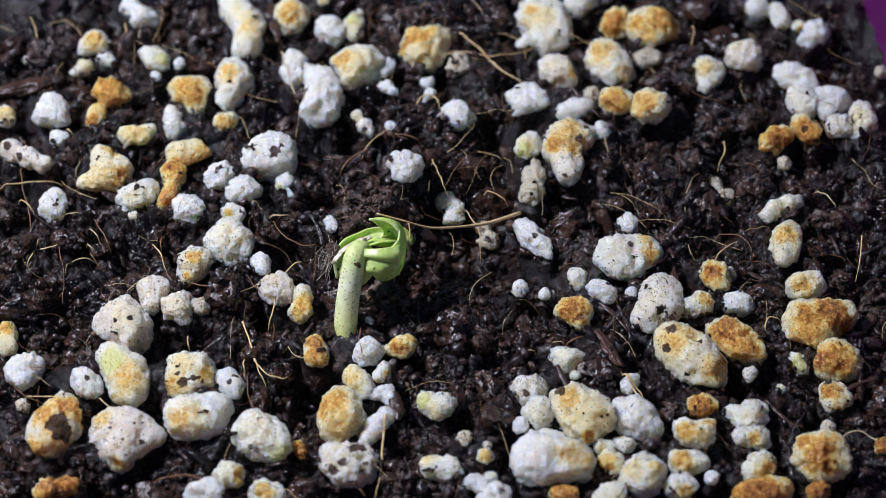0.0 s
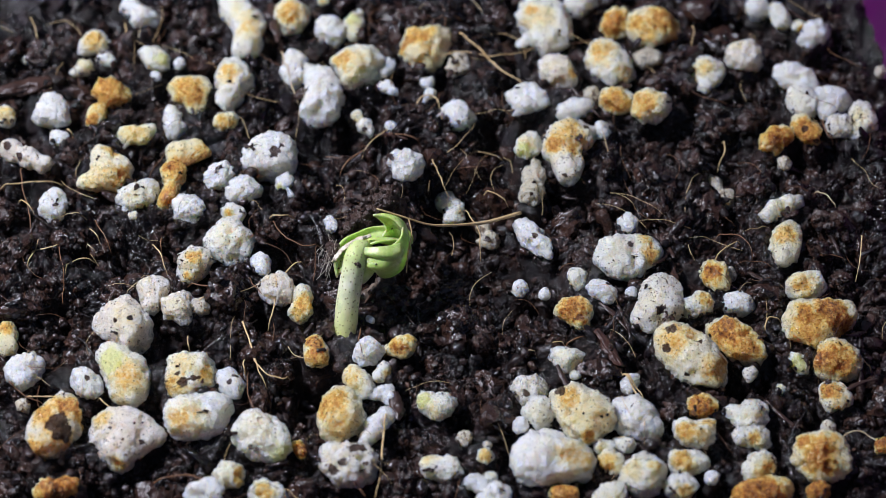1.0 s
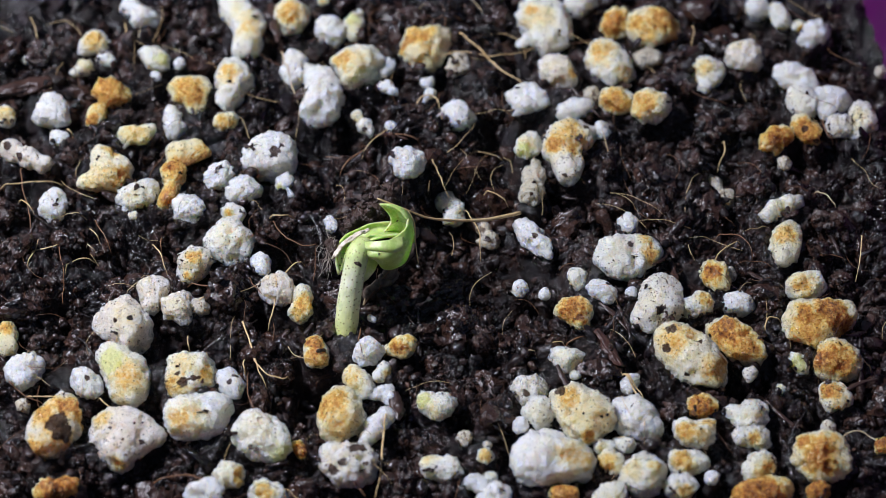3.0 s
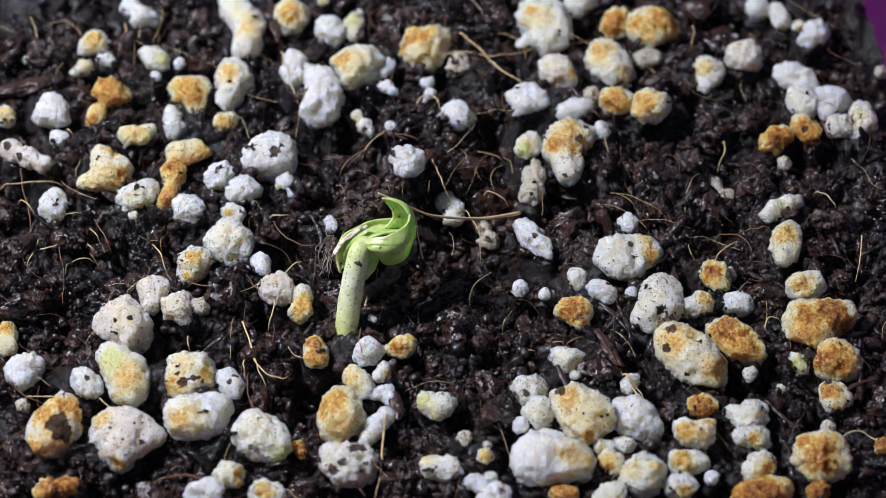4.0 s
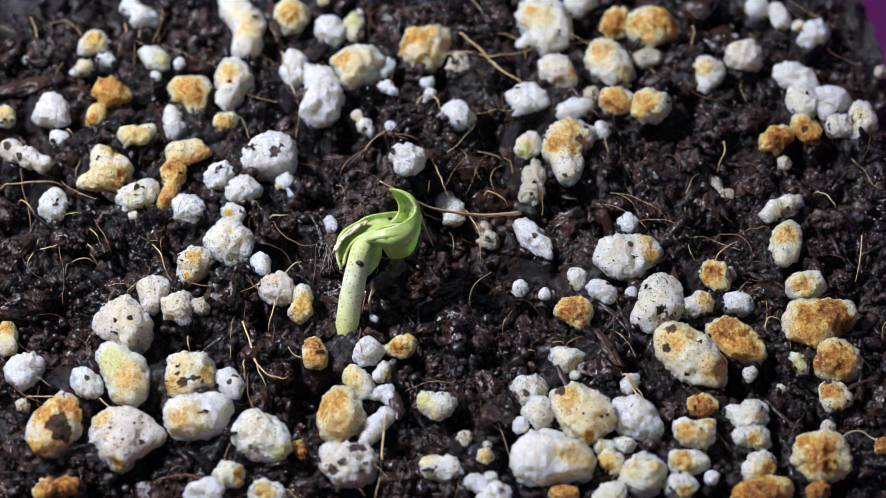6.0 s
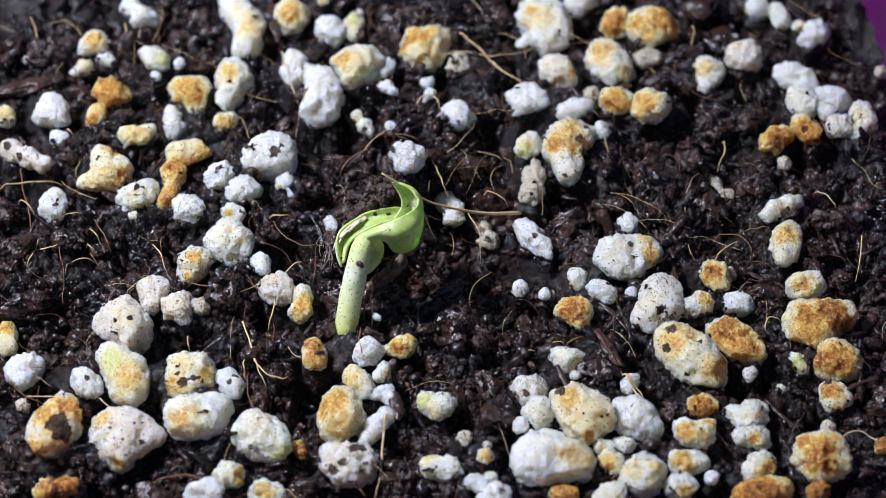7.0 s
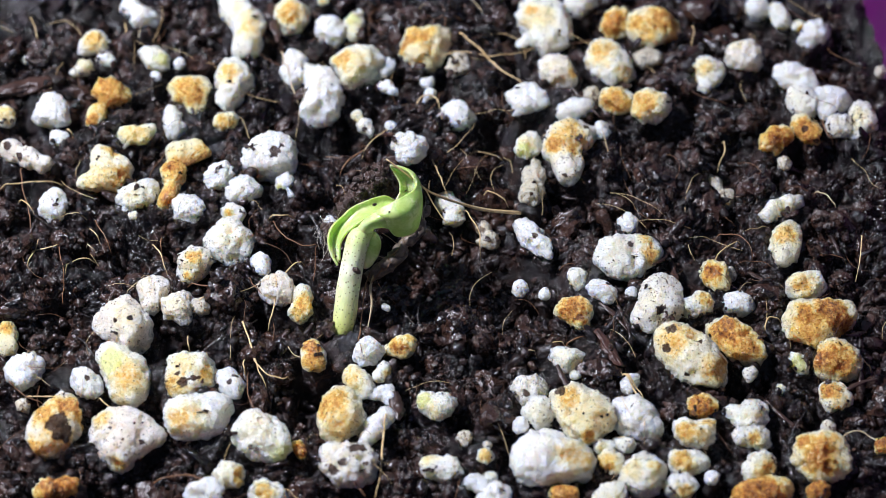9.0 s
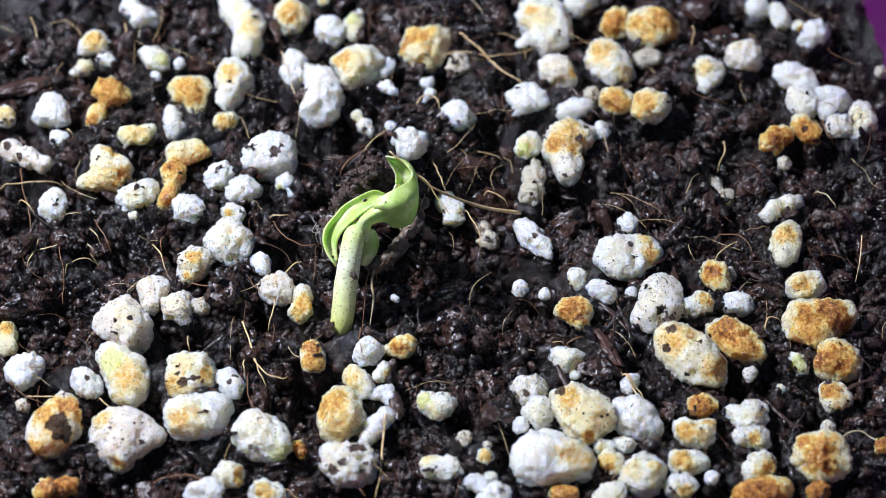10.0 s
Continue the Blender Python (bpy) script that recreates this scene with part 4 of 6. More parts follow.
perlite("c", (16.7, -16.9, 0.5, 0.97), (17.8, -17.1, 0.5, 0.89), (18.4, -16.2, 0.5, 0.43), stains=((16.6, -17.5, 1.4, 0.9, 0.56), (18.3, -16.6, 1.1, 0.62, 0.52), (17.7, -17.7, 1.2, 0.7, 0.4),))
perlite("c", (21.6, -15.3, 0.5, 0.98), (21.1, -16.0, 0.5, 0.86), (20.0, -15.1, 0.5, 0.51), stains=((20.9, -16.2, 1.4, 0.7, 0.15),))
perlite("d", (20.8, -17.1, 0.4, 0.82), (21.8, -17.4, 0.4, 0.74), stains=((21.3, -17.8, 0.9, 0.62, 0.52),))
perlite("r", (24.9, -18.7, 0.6, 1.20), (26.1, -18.7, 0.6, 1.43), (25.6, -19.7, 0.6, 1.04), (26.8, -19.3, 0.6, 0.77), stains=((25.5, -19.8, 2, 1.68, 0.64), (24.3, -18.4, 1.8, 0.9, 0.62), (26, -20.6, 1.4, 0.76, 0.82), (26.5, -19.5, 2, 0.56, 0.75),))
perlite("y", (16.1, -19.4, 0.5, 0.89), (17.0, -19.4, 0.5, 0.69), (17.7, -19.4, 0.5, 0.46), stains=((16.3, -19.8, 1.3, 0.9, 0.52),))
perlite("c", (15.9, -21.5, 0.5, 0.92), (16.5, -21.4, 0.5, 0.65), stains=((16.4, -22.2, 1, 0.73, 0.52),))
perlite("w", (18.3, -20.5, 0.3, 0.46))
perlite("y", (21.6, -19.5, 0.5, 0.96), (21.3, -20.4, 0.5, 0.88), stains=((22.1, -20.6, 0.9, 1.18, 0.52), (22.5, -19.7, 1, 0.31, "k"),))
perlite("a", (20.4, -22.2, 0.5, 0.91), (21.7, -21.9, 0.5, 1.07), (22.9, -21.7, 0.5, 0.84), stains=((20.9, -22.5, 1.4, 2.1, 0.64), (22, -22.3, 1.5, 0.84, 0.75),))
perlite("r", (25.3, -21.8, 0.4, 0.73), (25.8, -21.2, 0.4, 0.46), stains=((25.4, -21.7, 1.2, 1.4, 0.78),))
perlite("a", (30.1, -17.9, 0.3, 0.58), stains=((29.9, -17.8, 0.9, 0.84, 0.8),))
perlite("h", (26.6, -16.2, 0.0, 0.51))

white_lump = perlite("w", (-3.17, 7.32, 1.20, 0.95), (-2.41, 7.20, 1.20, 0.85), (-2.99, 6.59, 1.00, 0.8))
brown_lump = perlite("p", (-8.99, -9.31, 0.40, 0.8), (-8.88, -10.37, 0.40, 0.78), stains=((-9.1, -9.4, 1.2, 0.9, 0.8), (-8.9, -10.7, 1.1, 1.12, 0.62),))
chip = perlite("w", (-5.33, -6.83, 0.30, 0.24), (-5.12, -6.99, 0.30, 0.22), keep=False)
tagged(chip, "tiny white perlite chip on the soil beside the stem")


def soil_top(x, y):
    """The face of the soil: lumps on lumps, kept below the granules and in front of them."""
    p = np.stack([x, y, np.zeros_like(x)], 1)
    bend, bend2 = grain(p * 0.55, 31) * 0.7, grain(p * 0.55, 32) * 0.7
    kink, kink2 = grain(p * 2.1, 33) * 0.22, grain(p * 2.1, 34) * 0.22
    z = soil_level(x, y) - 0.5
    z = z + 1.9 * domes(x + bend + kink, y + bend2 + kink2, 3.1, 41) + 1.0 * domes(x + bend2 + kink2, y - bend + kink, 1.35, 42)
    z = z + 0.42 * domes(x - kink, y + kink2, 0.6, 43) + 0.12 * grain(p * 3.0, 44)
    for a, b, c, r in LOBES:
        near = (np.abs(y - b + 0.4 * r) < 2.2 * r) & (np.abs(x - a) < 2.2 * r)
        if near.any():
            d = np.maximum(np.hypot(x[near] - a, y[near] - b) / r, 0)
            e = np.hypot(x[near] - a, y[near] - b + 0.75 * r) / r
            z[near] = np.minimum(z[near], c + r * (-0.45 + 3.2 * np.clip(np.minimum(d, e) - 0.8, 0, 3)))
    return z + 0.3 * domes(x + kink, y - kink2, 0.5, 47) + 0.16 * grain(p * 3.4, 48)


def soil():
    xs = np.concatenate([np.arange(-42.0, -30.6, 0.7), np.arange(-30.4, 42.0, 0.2), [42.0]])
    ys = np.concatenate([np.arange(-42.0, -27.0, 0.7), np.arange(-26.6, 29.0, 0.2), np.arange(29.4, 42.3, 0.7)])
    X, Y = np.meshgrid(xs, ys, indexing="ij")
    x, y = into_pot(X.ravel(), Y.ravel())
    v = np.stack([x, y, soil_top(x, y)], 1)
    ob = new("soil", mesh_of("soil", v, grid_faces(len(xs), len(ys)), SOIL))
    return tagged(ob, "wet black crumbly peat potting soil", "soil", kind="structure")


ground = soil()

# ---- strands and bark on the soil ----
def lie(x, y):
    """The height on which a strand lies at x, y."""
    z = soil_top(x, y) + 0.12
    for a, b, c, r in LOBES:
        d = (x - a) ** 2 + (y - b) ** 2
        z = np.where(d < r * r, np.maximum(z, c + np.sqrt(np.clip(r * r - d, 0, None)) * 1.02), z)
    soft = np.convolve(np.pad(z, 2, mode="edge"), (0.15, 0.2, 0.3, 0.2, 0.15), "valid")
    return np.maximum(soft, z - 0.15)


STRANDS = {"g": "thin golden dry straw fibre lying on soil", "b": "thin brown rootlet lying on dark soil",
           "l": "pale thin rootlet lying on dark soil", "k": "shiny black rootlet curving out of the soil"}


def fibre(kind, r, *points):
    n = len(points) * 3
    way = spline(points, n)
    seed = len(bpy.data.objects)
    z = np.clip(lie(way[:, 0], way[:, 1]), 0.15, 1.1) + 0.25 * np.sin(np.linspace(0, math.pi, n)) + 0.2
    z[0] -= 0.5
    z[-1] -= 0.5
    wob = grain(np.column_stack([way * 1.1, np.zeros(n)]), seed) * 0.12
    v, f = tube(np.column_stack([way[:, 0] + wob, way[:, 1] + wob, z]), (r, r * 1.2, r, r * 0.5), 6, 4, rough=r * 0.25, seed=seed)
    base = v.mean(0) * (1, 1, 0)
    ob = part("root_fibre", v - base, f, FIBRE[kind], at=base)
    return tagged(ob, STRANDS[kind], "root fibre", "fibres on the soil")


fibre("g", 0.07, (0.9, 21.4), (2.9, 19.6), (4.6, 17.7), (6.3, 16.3))
fibre("g", 0.04, (-0.2, 19.1), (2.9, 19.1), (5.1, 19.4), (7.1, 20.0))
fibre("l", 0.07, (-12.8, 20.2), (-12.1, 17.4), (-11.2, 14.5))
fibre("g", 0.04, (-25.3, 23.3), (-24.9, 21.1), (-25.1, 19.6))
fibre("g", 0.04, (-4.0, 11.7), (-5.3, 10.3), (-6.1, 9.0))
fibre("b", 0.06, (-5.7, 9.6), (-7.0, 8.3), (-7.8, 7.1))
fibre("b", 0.04, (-4.5, 11.2), (-2.7, 10.8), (-1.7, 10.3))
fibre("g", 0.04, (-2.1, 14.1), (-1.5, 14.9), (-0.6, 14.7), (-0.2, 13.8))
fibre("g", 0.04, (-1.0, 9.4), (-0.4, 6.9), (0.5, 4.9))
fibre("g", 0.04, (1.5, 3.8), (2.5, 1.3), (2.8, -1.0))
fibre("g", 0.04, (3.0, 5.3), (4.0, 4.9), (4.9, 4.2))
fibre("g", 0.04, (-33.1, 6.0), (-31.0, 6.0), (-28.4, 6.2))
fibre("b", 0.04, (-31.8, 8.0), (-31.3, 5.7), (-30.5, 2.9), (-30.2, 1.3))
fibre("g", 0.04, (-31.6, 4.6), (-30.2, 3.2))
fibre("g", 0.04, (-30.3, -0.6), (-28.6, -0.3), (-27.8, 0.3))
fibre("g", 0.04, (-30.3, -1.7), (-29.8, -0.6), (-29.5, 0.2))
fibre("b", 0.04, (-28.2, 0.2), (-27.8, -1.4), (-27.3, -3.0), (-27.3, -5.1))
fibre("g", 0.04, (-27.3, -3.0), (-26.9, -1.7), (-25.3, -1.1))
fibre("b", 0.04, (-25.8, 2.7), (-25.1, 1.3), (-24.3, -0.3))
fibre("g", 0.04, (-26.1, 1.8), (-25.1, 0.5))
fibre("l", 0.03, (-26.2, 0.2), (-25.2, -0.6))
fibre("g", 0.04, (-21.3, 0.5), (-20.5, -1.1), (-20.0, -2.7))
fibre("b", 0.04, (-20.7, 0.8), (-20.6, -0.6))
fibre("l", 0.03, (-22.9, -4.5), (-22.2, -3.8), (-21.8, -3.3))
fibre("b", 0.04, (-18.5, -3.5), (-16.9, -4.0), (-15.2, -4.5))
fibre("g", 0.04, (-17.6, -5.4), (-16.4, -4.6), (-15.2, -4.2), (-14.4, -5.1))
fibre("g", 0.04, (-13.1, 2.7), (-11.0, 2.9))
fibre("b", 0.04, (-12.7, 2.7), (-11.8, 1.0), (-10.5, -0.1), (-8.8, 0.2))
fibre("g", 0.04, (-11.6, -3.0), (-10.8, -1.9), (-10.0, -1.5))
fibre("g", 0.04, (-12.4, -7.4), (-12.1, -5.9), (-12.0, -4.3), (-12.1, -3.5))
fibre("b", 0.04, (-14.1, -2.7), (-13.4, -4.3), (-12.8, -4.8))
fibre("b", 0.03, (-11.5, -5.4), (-10.7, -5.9))
fibre("g", 0.06, (-14.3, -6.6), (-13.8, -8.7), (-13.3, -10.7), (-12.4, -12.7))
fibre("g", 0.05, (-13.9, -11.5), (-14.0, -10.7), (-13.5, -10.3), (-13.1, -11.0), (-12.4, -12.0), (-11.2, -12.2), (-10.7, -11.8))
fibre("b", 0.03, (-13.7, -11.2), (-13.5, -13.7), (-12.9, -15.4))
fibre("k", 0.06, (-26.2, -8.2), (-25.3, -9.2), (-24.6, -10.5), (-24.1, -11.5))
fibre("b", 0.04, (-30.8, -10.7), (-30.2, -12.7), (-29.0, -13.9), (-27.6, -14.4))
fibre("g", 0.04, (-29.3, -13.7), (-27.7, -13.9), (-26.1, -13.7))
fibre("g", 0.04, (-24.1, -13.7), (-23.3, -14.6), (-22.7, -15.0))
fibre("g", 0.04, (-18.2, -8.2), (-17.9, -9.7))
fibre("b", 0.04, (-19.7, -20.7), (-17.4, -20.6), (-15.7, -20.7))
fibre("g", 0.06, (-3.9, -15.4), (-4.0, -17.1), (-4.2, -19.0), (-4.4, -20.8), (-4.6, -22.3))
fibre("b", 0.04, (-6.3, -20.8), (-5.5, -21.7), (-5.1, -22.2))
fibre("b", 0.04, (-5.8, -7.2), (-5.9, -9.2), (-5.7, -10.7))
fibre("b", 0.05, (8.6, -9.2), (9.4, -8.8), (10.3, -8.3))
fibre("g", 0.04, (7.2, -9.2), (8.6, -9.1))
fibre("l", 0.03, (5.8, -9.8), (6.6, -9.9))
fibre("g", 0.06, (12.3, -11.2), (12.9, -12.4), (13.8, -13.9), (15.2, -16.1))
fibre("g", 0.04, (12.5, -11.5), (13.4, -13.2), (14.7, -15.4))
fibre("b", 0.04, (19.9, 1.0), (21.2, 1.0), (22.2, 0.2), (22.7, -0.9))
fibre("g", 0.04, (19.8, -1.1), (20.7, -0.3), (21.8, 0.5))
fibre("g", 0.04, (21.2, 10.6), (21.2, 9.1), (20.7, 7.7))
fibre("g", 0.04, (30.7, 1.3), (30.4, -0.9), (29.9, -3.0))
fibre("b", 0.04, (27.0, -0.9), (28.2, -1.1), (29.4, -1.4))
fibre("l", 0.03, (23.3, -3.8), (24.7, -4.0))
fibre("g", 0.04, (22.7, -7.9), (23.2, -6.9), (24.2, -6.9))
fibre("l", 0.04, (27.6, 5.4), (28.6, 4.6), (29.1, 3.5))
fibre("g", 0.04, (29.0, -9.7), (29.7, -10.7), (30.2, -11.2))
fibre("g", 0.04, (19.7, 23.0), (19.7, 21.7), (19.5, 20.5))
fibre("g", 0.04, (17.5, 19.6), (19.3, 19.9), (20.7, 21.1))
fibre("l", 0.05, (27.4, -17.1), (28.6, -16.8), (30.1, -17.8))
fibre("b", 0.04, (28.8, 12.9), (29.2, 11.2), (29.6, 10.3))
fibre("g", 0.03, (-32.7, 24.2), (-32.1, 22.0), (-31.8, 20.8))
fibre("g", 0.04, (-28.6, 11.7), (-28.1, 10.9))


def bark(r, *points, brown=False):
    n = len(points) * 3
    way = spline(points, n)
    seed = len(bpy.data.objects)
    z = np.full(n, np.clip(lie(way[:, 0], way[:, 1]), None, 0.9).max()) + 0.25 * r
    v, f = tube(np.column_stack([way, z]), (r * 0.6, r, r * 1.1, r * 0.9, r * 0.35), 26, 8, 0.55, r * 0.3, seed, 0.5)
    base = v.mean(0) * (1, 1, 0)
    ob = part("bark_fragment", v - base, f, WOOD if brown else BARK, at=base)
    return tagged(ob, "reddish brown splintered wood fragment on the soil" if brown else "dark wet splintery bark fragment in the soil", "bark fragment", "bark fragments")


bark(0.66, (-34.6, 15.4), (-32.2, 16.0), (-30.0, 16.6))
bark(0.33, (-13.7, 24.5), (-13.3, 22.5), (-12.9, 20.3))
bark(0.33, (-3.4, -13.5), (-3.2, -14.7), (-3.1, -15.9))
bark(0.40, (10.9, -8.2), (11.7, -9.9), (12.5, -11.4), brown=True)
bark(0.40, (30.5, -4.5), (30.9, -6.0), (30.0, -7.6))
bark(0.12, (22.4, -14.3), (23.5, -15.8), (24.4, -16.7))
bark(0.14, (27.3, -14.3), (28.8, -13.1), (30.3, -12.6))
bark(0.16, (11.2, -5.3), (12.2, -6.3), (13.1, -7.8))
bark(0.16, (21.6, -1.8), (22.8, -2.4), (23.7, -3.4))
bark(0.22, (16.7, -0.8), (16.8, -2.4), (17.0, -4.0))
bark(0.10, (22.6, -17.7), (22.8, -18.4), (22.9, -19.4))
bark(0.09, (9.9, 15.7), (10.9, 14.2), (12.1, 12.4))
bark(0.18, (-0.2, -3.2), (1.1, -2.9), (2.3, -2.6), brown=True)
bark(0.10, (25.1, -4.5), (25.8, -4.7), (26.6, -4.9), brown=True)
bark(0.20, (-6.5, 17.5), (-6.0, 17.4), (-5.5, 17.4))
bark(0.08, (28.4, -11.4), (27.7, -11.0), (27.0, -10.6), brown=True)
bark(0.21, (16.9, -0.9), (16.4, 0.3), (16.0, 1.4))
bark(0.18, (8.0, -11.4), (8.6, -13.1), (8.9, -13.8))
bark(0.13, (-5.3, 11.0), (-4.0, 11.1), (-2.7, 10.6), brown=True)
bark(0.24, (-8.2, -13.1), (-7.7, -12.7), (-7.3, -12.2))


def soil_crumb(x, y, z, r, squash=0.7):
    seed = len(bpy.data.objects)
    rng = np.random.default_rng(seed)
    lobes = [(*(rng.uniform(-0.9, 0.9, 3) * r), r * rng.uniform(0.35, 0.65)) for _ in range(6)]
    v, f = blob(lobes, 4, 1.8, seed)
    ob = part("soil_crumb", v * (1, 1, squash), f, CRUMB, at=(x, y, z))
    return tagged(ob, "dark wet soil crumb stuck on a perlite granule", "soil crumb", "crumbs on the granules")


soil_crumb(12.70, -2.12, 1.45, 0.34)
soil_crumb(14.01, -0.57, 1.25, 0.26)
soil_crumb(-12.75, 8.55, 1.60, 0.26)
soil_crumb(-12.95, 7.39, 1.50, 0.24)
soil_crumb(-17.82, -13.12, 1.35, 0.24)
soil_crumb(-17.25, -12.82, 1.40, 0.2)
soil_crumb(-16.81, -13.03, 1.35, 0.17)
soil_crumb(-18.36, -12.10, 1.30, 0.16)
soil_crumb(-21.83, -6.73, 1.20, 0.2)
soil_crumb(-7.43, -19.72, 1.40, 0.26)
soil_crumb(-5.52, -19.44, 1.40, 0.26)
soil_crumb(-8.29, -19.51, 1.10, 0.3)
soil_crumb(16.01, -7.17, 1.30, 0.3)
soil_crumb(17.18, -8.95, 1.30, 0.26)
soil_crumb(-25.06, -12.51, 1.00, 0.18)
soil_crumb(-1.71, 17.61, 1.00, 0.4)
soil_crumb(-10.80, 14.90, 1.00, 0.45)
soil_crumb(14.14, 15.39, 1.30, 0.26)
soil_crumb(14.19, 22.86, 1.20, 0.22)
soil_crumb(-8.72, -9.72, 1.00, 0.14)
soil_crumb(-12.77, -18.78, 1.20, 0.28)
soil_crumb(-22.42, -10.88, 1.20, 0.18)
soil_crumb(20.75, -1.50, 0.90, 0.24)
soil_crumb(25.63, 2.67, 0.90, 0.34)
soil_crumb(25.20, 2.45, 0.90, 0.3)
soil_crumb(0.70, 16.98, 0.90, 0.34)
soil_crumb(-6.37, 21.06, 1.00, 0.4)


def foot_crumb(x, y, z, r):
    return tagged(soil_crumb(x, y, z, r, 0.9), "dark wet soil crumb at the foot of the stem", group="crumbs round the stem")


foot_crumb(-8.05, -7.73, -0.75, 0.26)
foot_crumb(-7.71, -8.24, -0.75, 0.2)
foot_crumb(-7.14, -8.70, -0.75, 0.2)
foot_crumb(-6.55, -8.19, -0.75, 0.2)
foot_crumb(-6.24, -7.63, -0.75, 0.26)


# ---- loose crumbs and hairs, too many to count ----
def crumb_shapes(level, count, seed):
    """Angular torn crumbs about 1 across."""
    d, f = ICO[level]
    out = []
    for i in range(count):
        r = 1 + 0.42 * grain(d * 1.3 + i * 9.1, seed + i) + 0.3 * (0.4 - np.abs(grain(d * 2.6 + i * 3.3, seed + 50 + i)))
        out.append(d * r[:, None])
    return np.array(out), f


def turns(rng, n):
    """n random rotations."""
    q = rng.normal(size=(n, 4))
    q /= np.linalg.norm(q, axis=1)[:, None]
    w, a, b, c = q.T
    return np.stack([1 - 2 * (b * b + c * c), 2 * (a * b - c * w), 2 * (a * c + b * w), 2 * (a * b + c * w), 1 - 2 * (a * a + c * c),
                     2 * (b * c - a * w), 2 * (a * c - b * w), 2 * (b * c + a * w), 1 - 2 * (a * a + b * b)], 1).reshape(n, 3, 3)


def scattered(rng, shapes, f, place, r, stretch):
    """Crumbs of radius r at the rows of place, each turned and squeezed its own way."""
    n = len(place)
    s = rng.uniform(0.6, 1.25, (n, 3))
    s[:, 0] *= np.where(rng.random(n) < stretch, 2.4, 1.0)
    v = shapes[rng.integers(0, len(shapes), n)] * (s * r[:, None])[:, None, :]
    v = np.einsum("nij,nvj->nvi", turns(rng, n), v) + place[:, None, :]
    return v.reshape(-1, 3), (f[None] + (np.arange(n) * shapes.shape[1])[:, None, None]).reshape(-1, 3)


def off_granules(x, y, z, r, clear):
    ok = np.ones(len(x), bool)
    for a, b, c, R in LOBES:
        ok &= (x - a) ** 2 + (y - b) ** 2 + np.maximum(c - z, 0.0) ** 2 > (R * clear + r * 0.3) ** 2
    return ok


def crumbs(name, count, level, small, large, lift, seed, clear, label):
    """Crumbs strewn over the face of the soil, thick in some places and thin in others."""
    rng = np.random.default_rng(seed)
    shapes, f = crumb_shapes(level, 24, seed)
    x, y = into_pot(rng.uniform(-30.5, 40, count), rng.uniform(-25, 29, count))
    p = np.stack([x, y, np.zeros(count)], 1)
    thick = grain(p * 0.5, seed + 71) + 0.7 * grain(p * 1.3, seed + 72)
    keep = thick + rng.uniform(-0.9, 0.9, count) > -0.25
    x, y, thick = x[keep], y[keep], thick[keep]
    r = small * (large / small) ** (rng.random(len(x)) ** 1.7)
    z = soil_top(x, y) + r * rng.uniform(-0.2, 0.9, len(x)) + lift * np.clip(thick, 0, 1.2) * rng.random(len(x)) ** 1.5
    ok = off_granules(x, y, z, r, clear) & (np.hypot(x + 7.3, y + 8.9) > 1.5)
    v, faces = scattered(rng, shapes, f, np.stack([x, y, z], 1)[ok], r[ok], 0.2)
    ob = new(name, mesh_of(name, v, faces, CRUMB, level > 1))
    return tagged(ob, label, "soil", kind="stuff")


def clod_mesh(seed):
    """A lump of peat: a torn core, and grains pressed on it all round."""
    rng = np.random.default_rng(seed)
    shapes, f = crumb_shapes(1, 24, seed)
    core, g = blob([(*(rng.uniform(-0.62, 0.62, 3) * (1, 1, 0.7)), rng.uniform(0.32, 0.62)) for _ in range(6)], 3, 2.2, seed)
    n = 62
    at = core[rng.integers(0, len(core), n)] * rng.uniform(0.92, 1.12, (n, 1))
    v, faces = scattered(rng, shapes, f, at, 0.07 + 0.2 * rng.random(n) ** 1.8, 0.2)
    return mesh_of("soil_clod", np.concatenate([core, v]), np.concatenate([g, faces + len(core)]), CRUMB, False)


def clods(count, seed):
    """The larger lumps lying on the soil, each a piece of its own."""
    rng = np.random.default_rng(seed)
    meshes = [clod_mesh(seed + 10 * i) for i in range(16)]
    x, y = into_pot(rng.uniform(-30, 36, 1500), rng.uniform(-23, 27, 1500))
    r = rng.uniform(0.5, 1.45, 1500)
    z = soil_top(x, y) + 0.15 * r
    ok = np.ones(1500, bool)
    for a, b, c, R in LOBES:
        ok &= (np.hypot(x - a, y - b) > R + r * 0.7) & (np.hypot(x - a, y + 0.7 * R + 0.3 - b) > R + r * 0.75)
    for cx, cy, wide, deep in HOLLOWS:
        ok &= (np.hypot(x - cx, y - cy) > wide * 0.8) | (deep < 0) | (wide > 4)
    left = []
    for i in np.flatnonzero(ok):
        if len(left) < count and all(math.hypot(x[i] - x[j], y[i] - y[j]) > 0.8 * (r[i] + r[j]) for j in left):
            left.append(i)
            ob = new("soil_clod", meshes[len(left) % len(meshes)])
            ob.parent = ground
            ob.matrix_basis = pose(x[i] * MM, y[i] * MM, z[i] * MM, *rng.uniform(-40, 40, 2), rng.uniform(0, 360)) @ Matrix.Diagonal((*(r[i] * rng.uniform(0.75, 1.2, 3)), 1))


